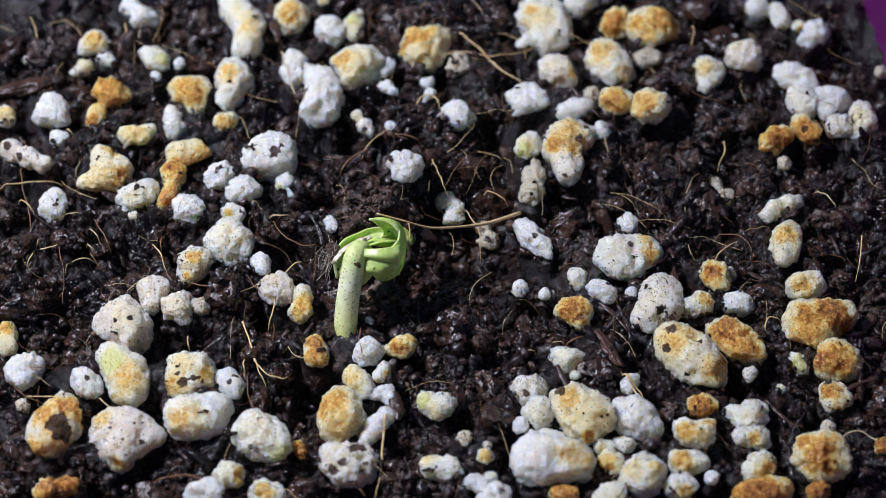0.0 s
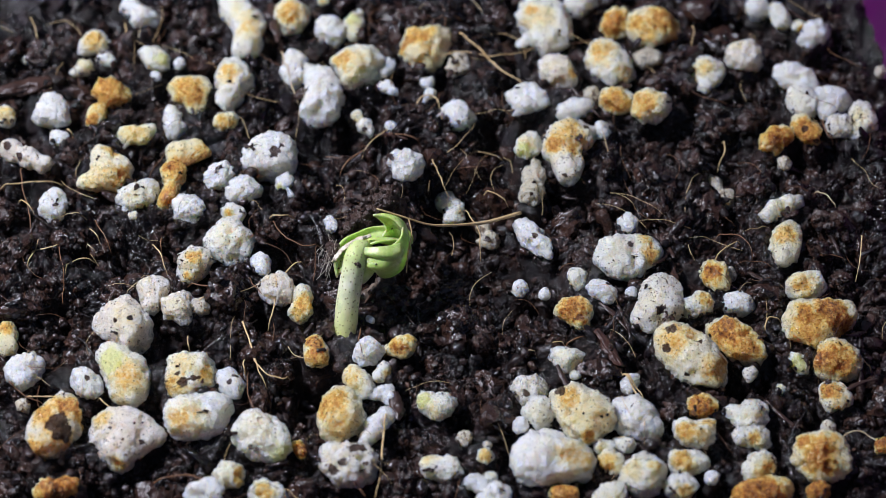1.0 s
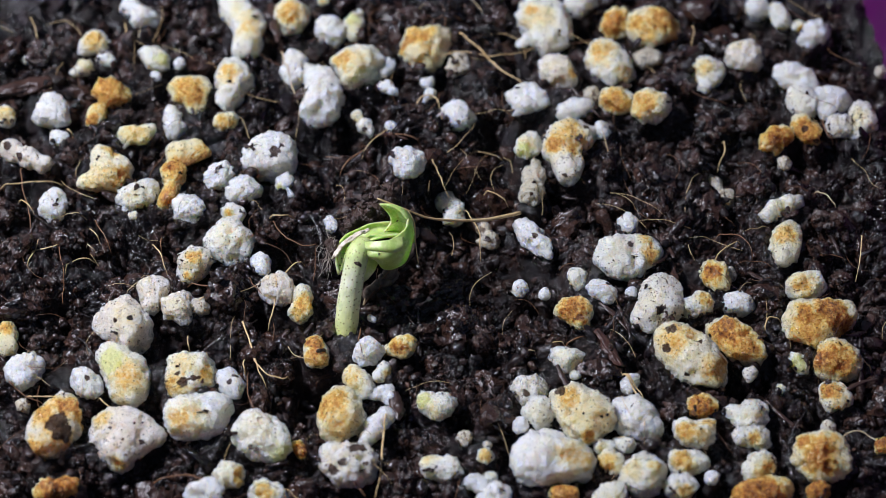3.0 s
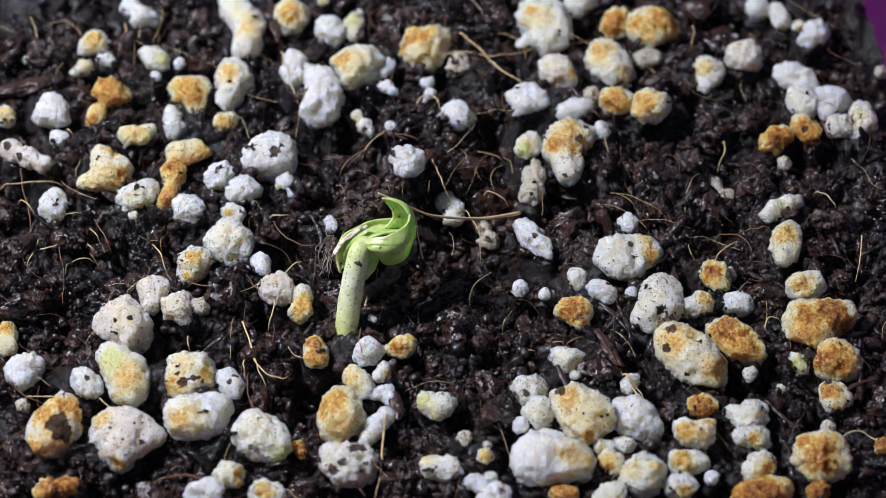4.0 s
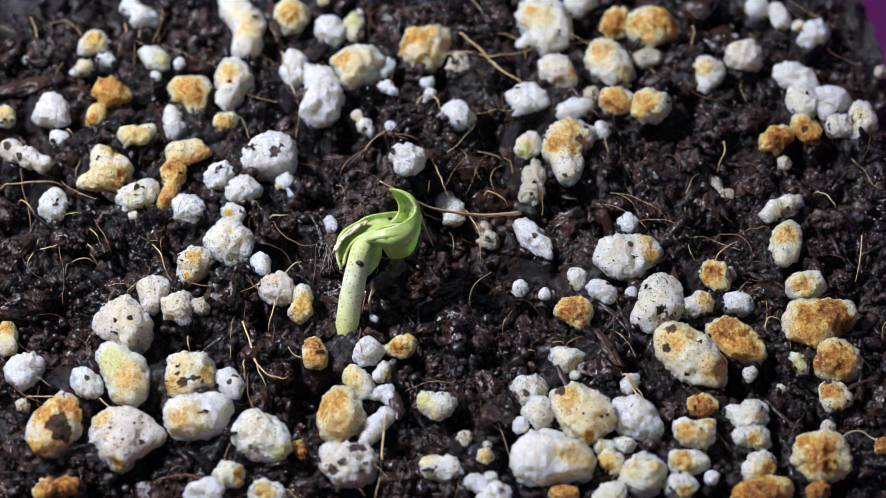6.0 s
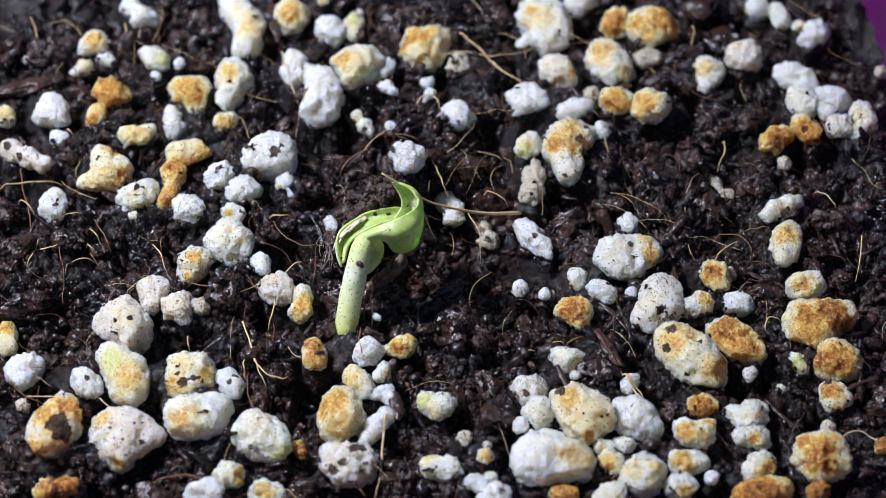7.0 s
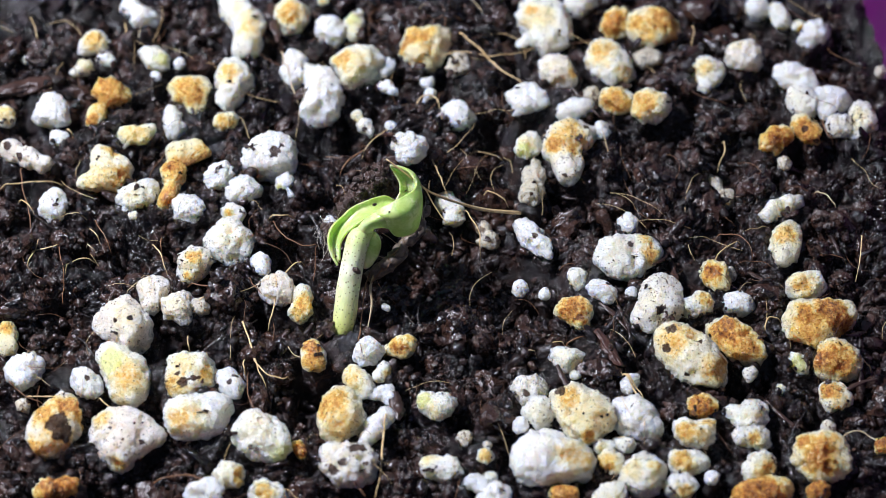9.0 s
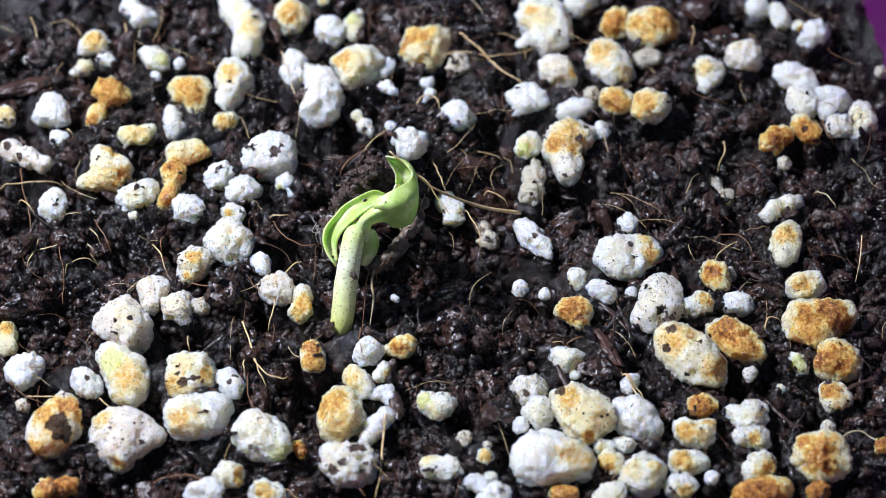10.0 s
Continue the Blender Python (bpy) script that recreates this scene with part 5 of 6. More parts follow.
def slivers(count, seed):
    rng = np.random.default_rng(seed)
    vs, fs, total = [], [], 0
    for _ in range(count):
        x, y = into_pot(rng.uniform(-30, 39), rng.uniform(-25, 28))
        w, long, r = rng.uniform(0, math.pi * 2), rng.uniform(1.0, 3.6), rng.uniform(0.07, 0.22)
        tip = (x + math.cos(w) * long, y + math.sin(w) * long)
        mid = ((x + tip[0]) / 2 + rng.uniform(-0.25, 0.25), (y + tip[1]) / 2 + rng.uniform(-0.25, 0.25))
        if min(math.hypot(px - a, py - b) - R for a, b, c, R in LOBES for px, py in ((x, y), mid, tip)) < 0.15:
            continue
        if math.hypot(mid[0] + 7.2, mid[1] + 9.0) < 2.6:
            continue
        z = float(soil_top(np.array([mid[0]]), np.array([mid[1]]))[0]) + rng.uniform(0.0, 0.5)
        tilt = rng.uniform(-0.6, 0.6)
        v, f = tube(((x, y, z - tilt), (*mid, z), (*tip, z + tilt)), (r * 0.5, r, r * 0.9, r * 0.3), 7, 6, 0.6, r * 0.35, total)
        vs.append(v)
        fs.append(f + total)
        total += len(v)
    ob = new("peat_slivers", mesh_of("peat_slivers", np.concatenate(vs), np.concatenate(fs), CRUMB))
    return tagged(ob, "dark wet slivers of peat and bark", "soil", kind="stuff")


slivers(520, 16)
crumbs("soil_crumbs", 9000, 2, 0.2, 0.5, 0.5, 5, 0.95, "black wet soil crumbs heaped loosely")
crumbs("soil_grit", 95000, 1, 0.06, 0.21, 0.35, 6, 0.85, "fine dark wet soil grit in small lumps")


def hairs(count, seed, kind, curl, label):
    rng = np.random.default_rng(seed)
    vs, fs, total = [], [], 0
    for _ in range(count):
        x, y = into_pot(rng.uniform(-30, 39), rng.uniform(-25, 27))
        w, long, bend = rng.uniform(0, math.pi * 2), rng.uniform(1.2, 4.5), rng.uniform(-curl, curl)
        pts = []
        for k in range(5):
            pts.append((x, y))
            x, y, w = x + math.cos(w) * long / 4, y + math.sin(w) * long / 4, w + bend + rng.uniform(-0.3, 0.3)
        pts = np.array(pts)
        pts = np.column_stack([pts, np.clip(lie(pts[:, 0], pts[:, 1]), 0.0, 1.2) + 0.35 * np.sin(np.linspace(0, math.pi, 5)) + rng.uniform(0.1, 0.4, 5)])
        r = rng.uniform(0.01, 0.026)
        v, f = tube(pts, (r, r, r * 0.5), 4, 4)
        vs.append(v)
        fs.append(f + total)
        total += len(v)
    ob = new("root_hairs", mesh_of("root_hairs", np.concatenate(vs), np.concatenate(fs), FIBRE[kind]))
    return tagged(ob, label, "root hair", kind="stuff")


hairs(130, 8, "b", 0.5, "fine brown root hairs scattered over soil")
hairs(130, 9, "g", 0.25, "fine straw coloured hairs scattered over soil")

# ---- the seedling; its own space leans back, y along the stem and z outward ----
SEEDLING = pose(*(Vector((-7.14, -7.49, -0.30)) * MM), 40, 0, 0)
seedling = tagged(new("seedling"), "pale green seedling unfolding its first leaves from soil", "seedling")
seedling.empty_display_size = 0.002
seedling.matrix_basis = SEEDLING


def sheet(net, rows=26, cols=26):
    """A smooth curved surface through a small net of rows of points."""
    n = np.asarray(net, float)
    a = spline(n, rows)
    b = spline(a.transpose(1, 0, 2), cols).transpose(1, 0, 2)
    return b.reshape(-1, 3), grid_faces(rows, cols)


def joined(*pieces):
    vs, fs, total = [], [], 0
    for v, f in pieces:
        vs.append(v)
        fs.append(f + total)
        total += len(v)
    return np.concatenate(vs), np.concatenate(fs)


def blade(name, pivot, thick, label, *nets, skin=LEAF, over=None, foot=(0, 0, 0)):
    v, f = joined(*(sheet(n) for n in nets))
    ob = part(name, v - np.array(pivot), f, skin, over or seedling, label, at=np.array(pivot) - np.array(foot))
    s = ob.modifiers.new("thickness", "SOLIDIFY")
    s.thickness, s.offset = thick * MM, 0.0
    return ob


def seedling_stem():
    way = ((-0.19, -2.17, -1.60), (0.06, -0.50, -0.50), (0.20, 0.32, 0.00), (0.54, 2.35, 0.50), (0.92, 4.16, 1.00), (1.25, 5.49, 1.30), (1.45, 6.17, 1.20), (1.75, 6.53, 0.60), (2.05, 6.37, -0.20), (2.20, 5.81, -0.80))
    v, f = tube(way, (0.78, 0.8, 0.82, 0.84, 0.82, 0.8, 0.77, 0.72, 0.62, 0.46), 32, 10, 1.0, 0.03, 3)
    return part("stem", v, f, STEM, seedling, "pale speckled green stem bent in a hook")


stem = seedling_stem()
PIVOT_T = (1.19, 4.85, 2.00)
scar = blob([(0, 0, 0, 0.17), (0.16, -0.13, -0.02, 0.13), (-0.1, 0.1, -0.02, 0.1), (0.05, -0.2, -0.06, 0.08)], 4, 2.2, 77)
stem_fleck = part("soil_fleck", *scar, LIFTED, seedling, "brown soil fleck stuck to the stem", at=PIVOT_T)

PIVOT_N = (2.50, 7.09, 1.50)
neck = blade("leaf_stalk", PIVOT_N, 0.16, "pale green neck of the seed leaf",
    (((1.32, 5.73, -0.20), (1.75, 5.57, 0.50), (2.13, 5.49, -0.20)),
     ((1.11, 6.61, 0.60), (1.65, 6.49, 1.20), (2.11, 6.37, 0.40)),
     ((1.70, 7.25, 1.60), (2.16, 7.01, 2.10), (2.45, 6.73, 1.00)),
     ((2.68, 7.72, 2.20), (3.08, 7.24, 2.50), (3.21, 6.69, 1.20)),
     ((3.67, 8.12, 2.20), (4.03, 7.40, 2.40), (3.93, 6.37, 0.90)),
     ((4.43, 8.49, 1.90), (4.67, 7.65, 2.00), (4.48, 6.37, 0.50))), skin=STALK)

PIVOT_R = (4.57, 8.38, 1.20)
right_leaf = blade("cotyledon", PIVOT_R, 0.15, "bright green folded cup of the seed leaf",
    (((2.35, 7.49, 1.90), (2.68, 7.13, 2.20), (2.89, 6.73, 1.00)),
     ((2.84, 7.72, 2.25), (3.16, 7.12, 2.55), (3.29, 6.49, 1.20)),
     ((3.72, 8.16, 2.40), (4.04, 7.08, 2.60), (3.77, 5.89, 1.00)),
     ((4.59, 8.60, 2.20), (4.99, 7.41, 2.20), (4.49, 5.85, 0.70)),
     ((5.26, 9.09, 1.80), (5.62, 8.09, 1.50), (5.29, 6.29, 0.30)),
     ((5.42, 9.69, 1.40), (5.74, 8.78, 1.10), (5.69, 7.50, 0.20))),
    (((4.19, 9.00, -0.10), (4.88, 9.04, -0.40), (5.53, 9.11, 0.60)),
     ((3.87, 8.48, -0.30), (4.79, 8.32, -0.60), (5.61, 8.19, 0.40)),
     ((3.46, 8.08, -0.50), (4.55, 7.59, -0.80), (5.45, 6.98, 0.10))))
PIVOT_A = (5.45, 9.26, 0.90)
leaf_tip = blade("leaf_tip", PIVOT_A, 0.15, "upright curling tip of the seed leaf",
    (((5.42, 9.69, 1.40), (5.74, 8.78, 1.10), (5.69, 7.50, 0.20)),
     ((4.86, 10.30, 1.20), (5.29, 10.14, 1.00), (5.65, 9.51, 0.50)),
     ((4.21, 10.66, 1.10), (4.45, 10.67, 0.90), (4.89, 10.39, 0.60)),
     ((3.53, 10.79, 1.00), (3.57, 10.83, 1.00), (3.65, 10.75, 0.90))),
    (((3.53, 10.79, 0.90), (3.65, 10.79, 0.90), (3.85, 10.75, 0.90)),
     ((3.88, 10.24, 0.50), (4.28, 10.32, 0.20), (4.73, 10.39, 0.70)),
     ((4.20, 9.60, 0.20), (4.72, 9.69, -0.20), (5.29, 9.79, 0.70)),
     ((4.19, 9.00, -0.10), (4.88, 9.04, -0.40), (5.53, 9.11, 0.60))), over=right_leaf, foot=PIVOT_R)

PIVOT_L = (-0.01, 5.57, 0.80)
left_leaf = blade("cotyledon", PIVOT_L, 0.16, "green seed leaf curled round behind the stem",
    (((-0.11, 4.76, 0.30), (-0.12, 4.88, 0.10), (-0.04, 5.00, 0.10), (0.13, 5.17, 0.30)),
     ((-0.43, 5.69, 0.40), (-0.33, 5.73, -0.10), (-0.09, 5.81, -0.20), (0.25, 5.89, 0.30)),
     ((-0.43, 6.74, 0.30), (-0.26, 6.58, -0.40), (0.11, 6.50, -0.30), (0.54, 6.53, 0.50)),
     ((-0.04, 7.54, 0.00), (0.22, 7.31, -0.50), (0.68, 7.06, -0.20), (1.19, 7.14, 0.80)),
     ((0.83, 8.15, -0.30), (1.11, 7.83, -0.60), (1.57, 7.55, -0.10), (2.08, 7.58, 1.00)),
     ((1.84, 8.72, -0.50), (2.12, 8.32, -0.70), (2.50, 7.95, -0.10), (2.93, 7.90, 1.00)),
     ((3.89, 9.06, -1.10), (3.97, 8.57, -1.20), (4.06, 8.24, -0.80), (4.28, 8.15, 0.00)),
     ((4.70, 8.57, -1.30), (4.78, 8.33, -1.40), (4.79, 8.08, -1.10), (4.79, 7.92, -0.70))))

for leaf, pivot, x, y, z, r in ((right_leaf, PIVOT_R, *(3.44, 7.44, 2.75), 0.0525),
                              (right_leaf, PIVOT_R, *(4.64, 9.12, -0.10), 0.045),
                              (left_leaf, PIVOT_L, *(-0.01, 5.89, -0.15), 0.075),
                              (left_leaf, PIVOT_L, *(-0.12, 5.41, 0.10), 0.0525),
                              (left_leaf, PIVOT_L, *(0.42, 6.78, -0.50), 0.0975),
                              (left_leaf, PIVOT_L, *(3.17, 8.49, -0.90), 0.0975),
                              (left_leaf, PIVOT_L, *(0.98, 7.51, -0.75), 0.0825),
                              (left_leaf, PIVOT_L, *(1.87, 8.16, -0.80), 0.0675)):
    v, f = blob([(x - pivot[0], y - pivot[1], z - pivot[2], r), (x - pivot[0] + r, y - pivot[1] + 0.04, z - pivot[2], r * 0.6), (x - pivot[0] - r * 0.8, y - pivot[1] - 0.06, z - pivot[2], r * 0.5)], 3, 2.4, 83 + int(1000 * r + 50 * abs(x)))
    part("soil_fleck", v, f, CRUMB, leaf, "dark soil fleck")

fold = blob([(*(2.30, 6.29, 0.00), 0.55), (*(2.22, 5.73, 0.00), 0.66), (*(1.97, 5.16, -0.10), 0.62), (*(1.72, 4.60, -0.30), 0.42)], 4, 0.3, 61)
PIVOT_F = (2.14, 5.37, 0.00)
leaf_fold = part("leaf_fold", fold[0] - np.array(PIVOT_F), fold[1], STALK, seedling, "pale green leaf fold behind the stem", at=PIVOT_F)

PIVOT_C = (3.95, 6.13, -0.40)
coat_v, coat_f = sheet((((1.93, 4.07, -0.80), (1.80, 4.27, -0.40), (1.65, 4.47, -0.75)),
     ((2.83, 4.55, -0.60), (2.62, 4.84, -0.20), (2.39, 5.13, -0.55)),
     ((3.78, 5.28, -0.50), (3.51, 5.57, -0.10), (3.21, 5.85, -0.45)),
     ((4.64, 6.31, -0.50), (4.31, 6.54, -0.10), (3.98, 6.77, -0.45)),
     ((5.28, 7.51, -0.60), (4.96, 7.67, -0.20), (4.63, 7.83, -0.55)),
     ((5.74, 8.70, -0.70), (5.44, 8.80, -0.30), (5.13, 8.91, -0.65)),
     ((5.80, 9.58, -0.80), (5.64, 9.61, -0.40), (5.48, 9.66, -0.75))), 80, 22)
coat_v = coat_v + np.stack([grain(coat_v * 1.5, 12), grain(coat_v * 1.5, 13), grain(coat_v * 3.0, 14)], 1) * 0.24 + np.stack([grain(coat_v * 5.0, 16), grain(coat_v * 5.0, 17), grain(coat_v * 5.0, 18)], 1) * 0.1
seed_coat = part("seed_coat", coat_v - np.array(PIVOT_C), coat_f, COAT, seedling, "dark torn seed coat under the leaf", at=PIVOT_C)
husk = seed_coat.modifiers.new("thickness", "SOLIDIFY")
husk.thickness = 0.25 * MM
for path, r in ((((2.01, 4.76, -0.30), (1.66, 3.55, 0.20), (1.54, 1.94, 0.30), (1.34, -0.08, 0.20)), 0.05), (((2.29, 4.68, -0.20), (2.06, 3.55, 0.30), (2.19, 2.35, 0.40), (1.94, 0.53, 0.30)), 0.075), (((3.34, 5.49, -0.10), (2.46, 4.44, 0.20), (1.94, 3.63, 0.20)), 0.06)):
    v, f = tube(path, (r, r * 1.2, r, r * 0.5), 6, 8, rough=r * 0.3, seed=6)
    part("root_strand", v - np.array(PIVOT_C), f, FIBRE["l" if r > 0.06 else "b"], seed_coat, "torn thin root strand")

rng = np.random.default_rng(33)
spine = np.array([(1.79, 4.27, -0.70), (2.61, 4.84, -0.50), (3.50, 5.57, -0.40), (4.31, 6.54, -0.40), (4.95, 7.67, -0.50), (5.44, 8.81, -0.60), (5.64, 9.62, -0.70)]) + (0, 0, 0.3)
for i in range(12):
    a, b = sorted(rng.uniform(0, 1, 2))
    b = min(1.0, max(b, a + 0.3))
    way = spline(spine, 40)[int(a * 39 * 0.98):int(b * 39) + 1]
    way = spline(way, 6) if len(way) > 3 else spine[:4]
    way = way + rng.normal(0, 0.15, 3) + rng.normal(0, 0.06, (len(way), 3))
    r = rng.uniform(0.018, 0.05)
    v, f = tube(way, (r * 0.6, r, r, r * 0.4), 5, 5, rough=r * 0.3, seed=i)
    part("root_strand", v - np.array(PIVOT_C), f, FIBRE["kbbfl"[i % 5]], seed_coat)

PIVOT_H = (0.32, 6.78, 0.81)
skin_v, skin_f = sheet((((-0.69, 5.65, 0.89), (-0.56, 5.77, 1.21), (-0.40, 5.73, 1.33)),
                        ((-0.20, 6.54, 0.81), (-0.04, 6.70, 1.29), (0.12, 6.54, 1.45)),
                        ((0.61, 7.30, 0.56), (0.77, 7.38, 1.13), (0.93, 7.18, 1.33)),
                        ((1.57, 7.83, 0.28), (1.69, 7.87, 0.73), (1.82, 7.71, 0.89))), 40, 12)
skin_v = skin_v + grain(skin_v * 2.5, 15)[:, None] * 0.1 + np.stack([grain(skin_v * 6.0, k) for k in (25, 26, 27)], 1) * 0.09
seed_skin = part("seed_skin", skin_v - np.array(PIVOT_H), skin_f, SKIN, seedling, "torn whitish papery seed skin", at=PIVOT_H)
skin = seed_skin.modifiers.new("thickness", "SOLIDIFY")
skin.thickness = 0.12 * MM
crust = blob([(*(-0.77, 6.29, 0.56), 0.3), (*(-1.01, 6.62, 0.40), 0.28), (*(-0.93, 5.97, 0.48), 0.22), (*(-0.52, 6.74, 0.48), 0.22)], 4, 2.2, 95)
part("soil_fleck", crust[0] - np.array(PIVOT_H), crust[1], LIFTED, seed_skin, "brown soil crumb caught in hairs")

# ---- what the seedling pushes along ----
def clump(name, lobes, seed, label):
    rng = np.random.default_rng(seed)
    pieces = [blob(lobes, 4, 1.4, seed)]
    shapes, f = crumb_shapes(2, 10, seed)
    v0 = pieces[0][0]
    for i in rng.integers(0, len(v0), 420):
        r = rng.uniform(0.06, 0.3) * rng.uniform(0.6, 1)
        pieces.append((shapes[rng.integers(0, 10)] * r * rng.uniform(0.7, 1.3, 3) + v0[i], f))
    v, f = joined(*pieces)
    return tagged(new(name, mesh_of(name, v, f, LIFTED)), label, "soil clump")


heave = clump("soil_clump", [(*(1.47, 8.41, -1.59), 0.70), (*(2.24, 9.09, -1.51), 0.79), (*(3.16, 10.02, -1.67), 0.88), (*(0.58, 7.76, -1.43), 0.53), (*(2.44, 8.49, -2.72), 0.97), (*(3.65, 9.22, -3.12), 0.97)],
              91, "clump of wet black soil lifted by the leaves")

PIVOT_S = (12.83, 8.59, -5.65)
sv, sf = tube(((2.62, 10.49, 1.53), (4.56, 9.52, 0.81), (6.05, 8.80, -0.20), (7.79, 8.47, -1.61), (10.21, 8.31, -3.63), (12.83, 8.59, -5.65)),
              (0.05, 0.07, 0.08, 0.10, 0.13, 0.14), 8, 8, rough=0.012, seed=4)
straw = tagged(part("straw", sv - np.array(PIVOT_S), sf, FIBRE["g"]), "long dry golden straw lifted by the leaf tip", "straw")
PIVOT_B = (4.72, 9.44, 0.73)
bv, bf = tube(((4.72, 9.44, 0.73), (5.37, 8.64, 0.81), (5.69, 7.59, 0.73), (6.01, 6.70, 0.65), (6.34, 5.93, 0.65)), (0.05, 0.04, 0.05, 0.03), 6, 8, rough=0.01, seed=5)
branch = part("branch", bv - np.array(PIVOT_B), bf, FIBRE["g"], straw, at=Vector(PIVOT_B) - Vector(PIVOT_S))


def tuft():
    rng = np.random.default_rng(17)
    pieces = []
    for _ in range(44):
        a = np.array((-0.69, 6.29, 0.56)) + rng.normal(0, 0.42, 3)
        d = rng.normal(0, 1, 3) * (0.5, 0.8, 0.3) + (-0.2, -0.6, 0)
        pieces.append(tube([a, a + d * 0.4 + rng.normal(0, 0.15, 3), a + d * 0.85 + rng.normal(0, 0.25, 3)], (0.016, 0.014, 0.008), 4, 6))
    v, f = joined(*pieces)
    return part("root_tuft", v - np.array(PIVOT_H), f, FIBRE["f"], seed_skin, "fine whitish hairs")


tuft()


# ---- what moves ----
def motions():
    times = (0, 2.5, 4.5, 5.5, 7, 8, 9, 10)

    def turned(pivot, shifts, frame_of=Matrix.Identity(4)):
        return [(t, frame_of @ pose((pivot[0] + dx) * MM, (pivot[1] + dy) * MM, (pivot[2] + dz) * MM, rx, ry, rz))
                for t, (dx, dy, dz, rx, ry, rz) in zip(times, shifts)]

    walk(stem, turned((0, 0, 0), ((-0.08, -0.69, 0.00, 4, 0, 4), (-0.04, -0.56, 0.00, 3, 0, 3), (0.00, -0.40, 0.00, 2, 0, 1.5), (0.00, -0.36, 0.00, 1, 0, 0.7), (0.00, -0.08, 0.00, 0, 0, 0), (0.00, 0.12, 0.00, -1, 0, 0.5), (-0.12, 0.36, 0.00, -2, 0, 2), (-0.24, 0.61, 0.00, -3, 0, 3))))
    walk(stem_fleck, turned(PIVOT_T, ((-0.16, 0.04, 0.28, 0, 0, 0), (-0.12, 0.08, 0.20, 0, 0, 0), (-0.04, 0.12, 0.15, 0, 0, 0), (0.04, 0.12, 0.10, 0, 0, 0), (0.04, 0.04, 0.00, 0, 0, 0), (-0.04, -0.08, -0.08, 0, 0, 0), (-0.20, -0.40, -0.20, 0, 0, 0), (-0.40, -0.77, -0.30, 0, 0, 0))))
    walk(neck, turned(PIVOT_N, ((-0.61, -1.53, -0.20, 14, 0, -16), (-0.40, -1.17, -0.20, 12, 0, -15), (-0.24, -0.69, -0.20, 8, 0, -12), (-0.16, -0.52, 0.00, 5, 0, -8), (0.00, -0.12, 0.00, 1, 0, -1), (-0.08, 0.28, 0.00, 0, 0, 3), (-0.24, 0.69, 0.10, -2, 0, 8), (-0.36, 1.05, 0.10, -3, 0, 13))))
    walk(right_leaf, turned(PIVOT_R, ((-1.29, -2.34, -0.20, 19, 0, 4), (-0.85, -1.69, -0.15, 16, 0, 0), (-0.61, -1.01, 0.00, 12, 0, -3), (-0.40, -0.81, 0.00, 9, 0, -3), (-0.04, -0.16, 0.00, 2, 0, -1), (0.00, 0.32, 0.10, -1, 0, 1), (-0.12, 1.05, 0.15, -3, 0, 2), (-0.40, 1.69, 0.20, -5, 0, 3))))
    walk(leaf_tip, turned(np.array(PIVOT_A) - np.array(PIVOT_R), [(0, 0, 0, a, 0, b) for a, b in ((4, 8), (3, 6), (2, 5), (1, 3), (0, 1), (0, 0), (0, -1), (0, -2))]))
    walk(left_leaf, turned(PIVOT_L, ((-0.20, -0.97, -0.10, 2, 0, -9), (-0.12, -0.77, -0.10, 2, 0, -8), (0.00, -0.48, 0.00, 1, 0, -5), (0.00, -0.40, 0.00, 1, 0, -3), (0.00, -0.12, 0.00, 1, 0, 0), (-0.16, 0.00, 0.05, 2, 0, 4), (-0.40, -0.04, 0.10, 4, 0, 10), (-0.61, -0.08, 0.10, 6, 0, 17))))
    walk(leaf_fold, turned(PIVOT_F, ((-0.48, -0.89, 0.00, 0, 0, 0), (-0.40, -0.69, 0.00, 0, 0, 0), (-0.32, -0.48, 0.00, 0, 0, 0), (-0.24, -0.32, 0.00, 0, 0, 0), (0.00, -0.04, 0.00, 0, 0, 0), (-0.04, 0.16, 0.00, 0, 0, 3), (-0.16, 0.36, 0.00, 0, 0, 5), (-0.28, 0.56, 0.00, 0, 0, 8))))
    walk(seed_coat, turned(PIVOT_C, ((-1.01, -2.50, -2.99, 0, 0, 0), (-0.81, -2.18, -2.58, 0, 0, 0), (-0.48, -1.86, -2.02, 0, 0, 0), (-0.32, -1.61, -1.61, 0, 0, 0),
                                     (-0.08, -1.21, -0.73, 0, 0, 0), (-0.08, -0.89, 0, 0, 0, -4), (0, -0.48, 0, 0, 0, -2), (0, 0, 0, 0, 0, 0))))
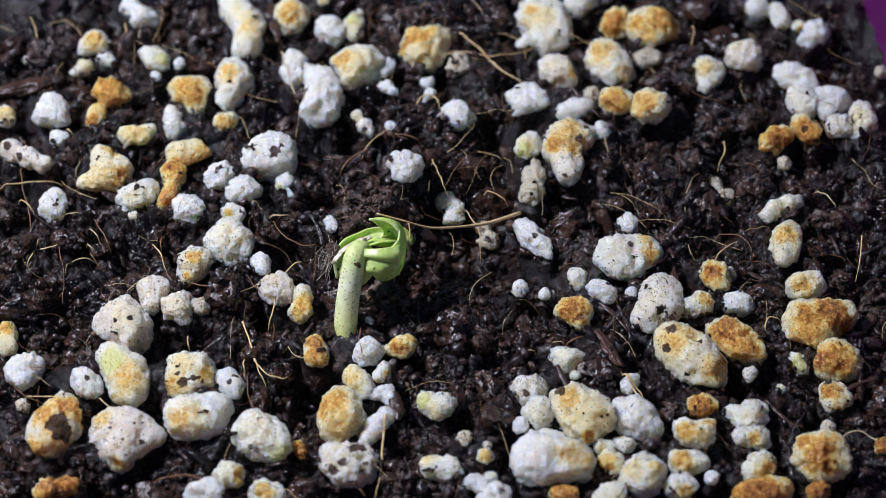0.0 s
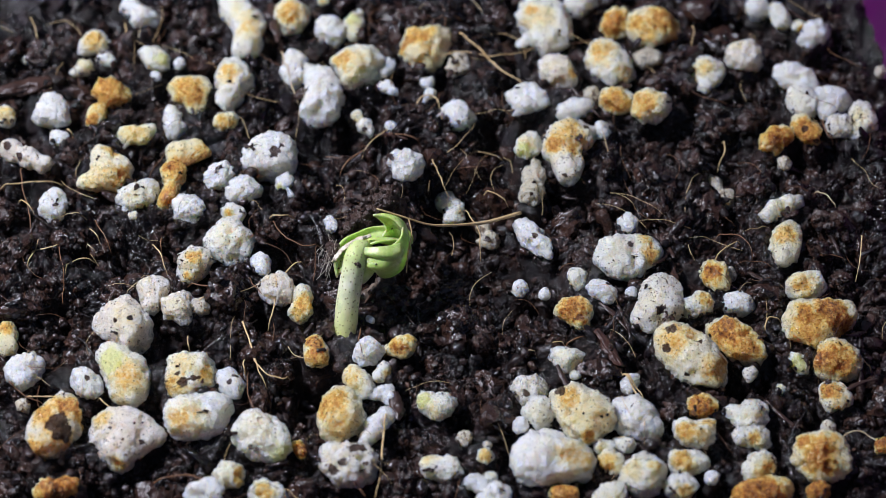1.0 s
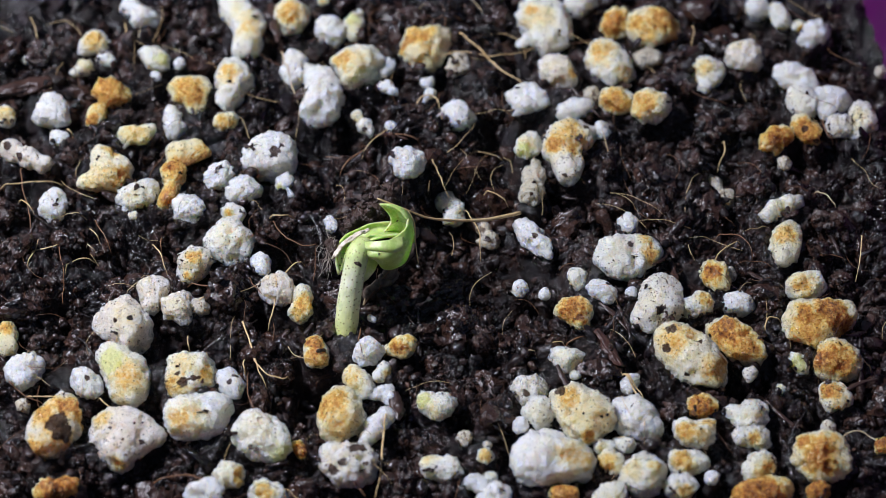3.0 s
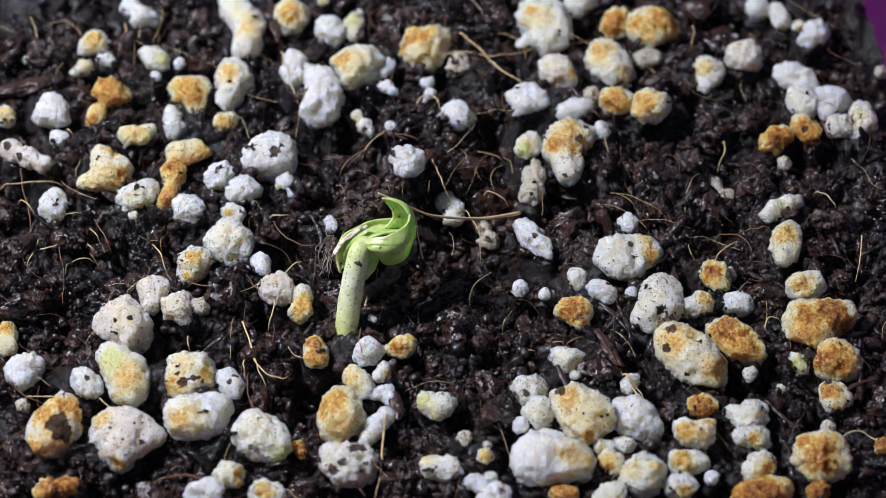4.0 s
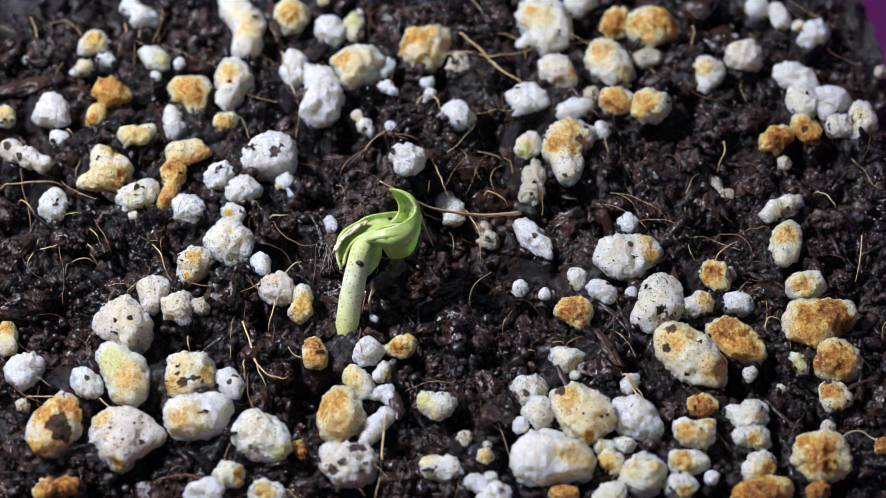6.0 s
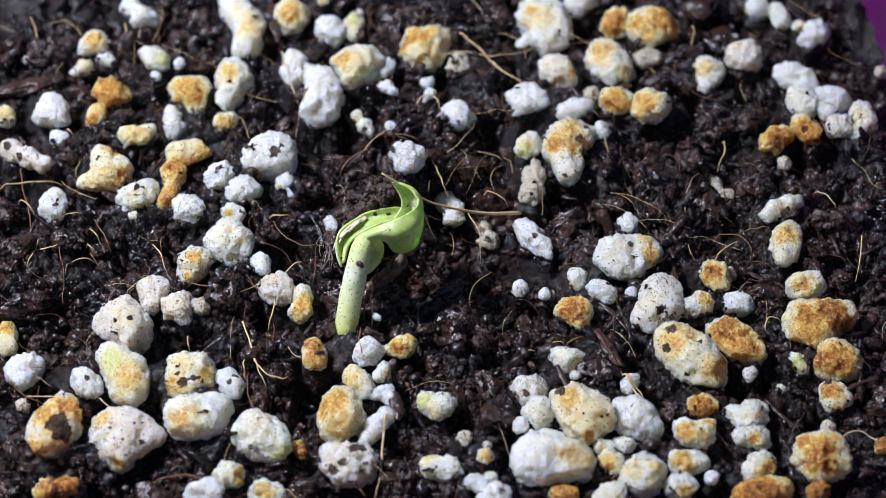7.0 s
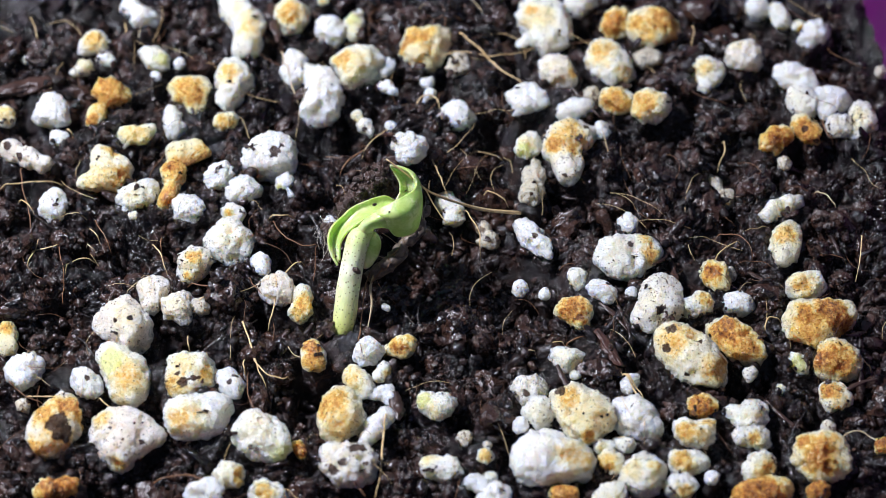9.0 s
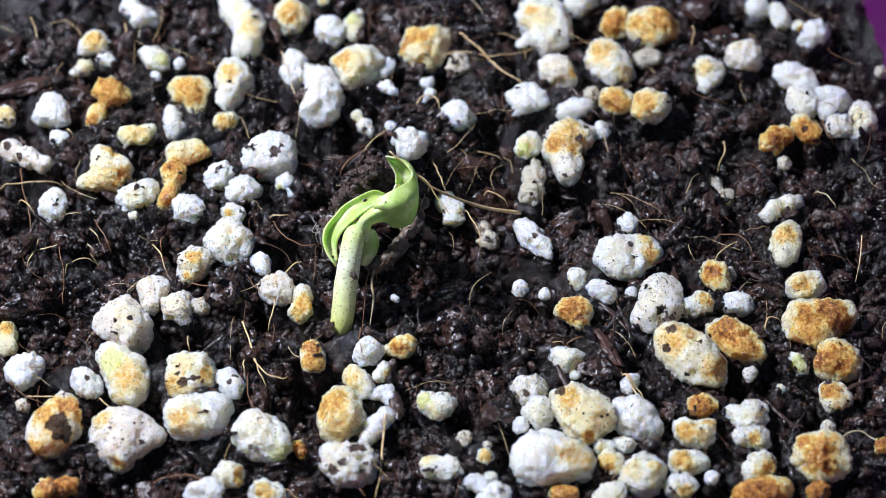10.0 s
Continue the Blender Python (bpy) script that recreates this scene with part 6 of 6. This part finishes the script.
    walk(seed_skin, turned(PIVOT_H, ((0.08, -0.81, 0, 0, 0, -8), (0.04, -0.48, -0.1, 0, 0, -5), (-0.08, -0.12, -0.35, 0, 0, 0), (-0.05, 0, -0.6, 0, 0, 0),
                                     (-0.1, 0.32, -1.1, 0, 0, 3), (-0.18, 0.65, -1.5, 0, 0, 5), (-0.4, 1.05, -1.9, 0, 0, 8), (-0.55, 1.45, -2.2, 0, 0, 10))))
    walk(heave, turned((0, 0, 0), ((-0.24, -0.48, -0.56, 0, 0, 0), (-0.16, -0.24, -0.32, 0, 0, 0), (-0.04, -0.08, -0.08, 0, 0, 0), (0, 0, 0, 0, 0, 0),
                                   (0.08, 0.32, 0.08, 0, 0, 0), (0, 0.65, 0.12, 0, 0, 2), (-0.08, 1.01, 0.16, 0, 0, 4), (-0.16, 1.37, 0.20, 0, 0, 6)), SEEDLING))
    walk(straw, turned(PIVOT_S, [(0, 0, 0, 0, 0, a) for a in (11.3, 6.5, 2.2, 0, -4.6, -7.8, -10.4, -13.7)], SEEDLING))
    joint = Vector(PIVOT_B) - Vector(PIVOT_S)
    walk(branch, turned(joint, [(0, 0, 0, 0, 0, a) for a in (-46.8, -23, -8.6, 0, 7, 14.4, 23, 29)]))

    def carried(ob, places):
        first = ob.location.copy()
        origin = Vector(places[0])
        walk(ob, [(t, Matrix.Translation(first + (Vector(p) - origin) * MM)) for t, p in zip(times, places)])

    carried(white_lump, ((-2.91, 6.92, 1.20), (-2.78, 7.17, 1.30), (-2.74, 7.31, 1.40), (-2.74, 7.42, 1.40), (-2.74, 7.56, 1.50), (-2.66, 7.92, 1.60), (-2.62, 8.35, 1.70), (-2.58, 8.71, 1.80)))
    carried(brown_lump, ((-8.94, -9.76, 0.40), (-8.94, -9.81, 0.40), (-8.97, -9.86, 0.40), (-9.01, -9.91, 0.40), (-9.05, -10.02, 0.40), (-9.09, -10.07, 0.40), (-9.12, -10.17, 0.40), (-9.16, -10.22, 0.40)))
    carried(chip, ((-5.81, -7.09, 0.10), (-5.68, -7.09, 0.30), (-5.60, -7.09, 0.30), (-5.56, -7.09, 0.30), (-5.28, -7.02, 0.40), (-5.00, -6.74, 0.50), (-4.64, -6.30, 0.60), (-4.01, -5.47, 0.60)))


clods(290, 15)
motions()
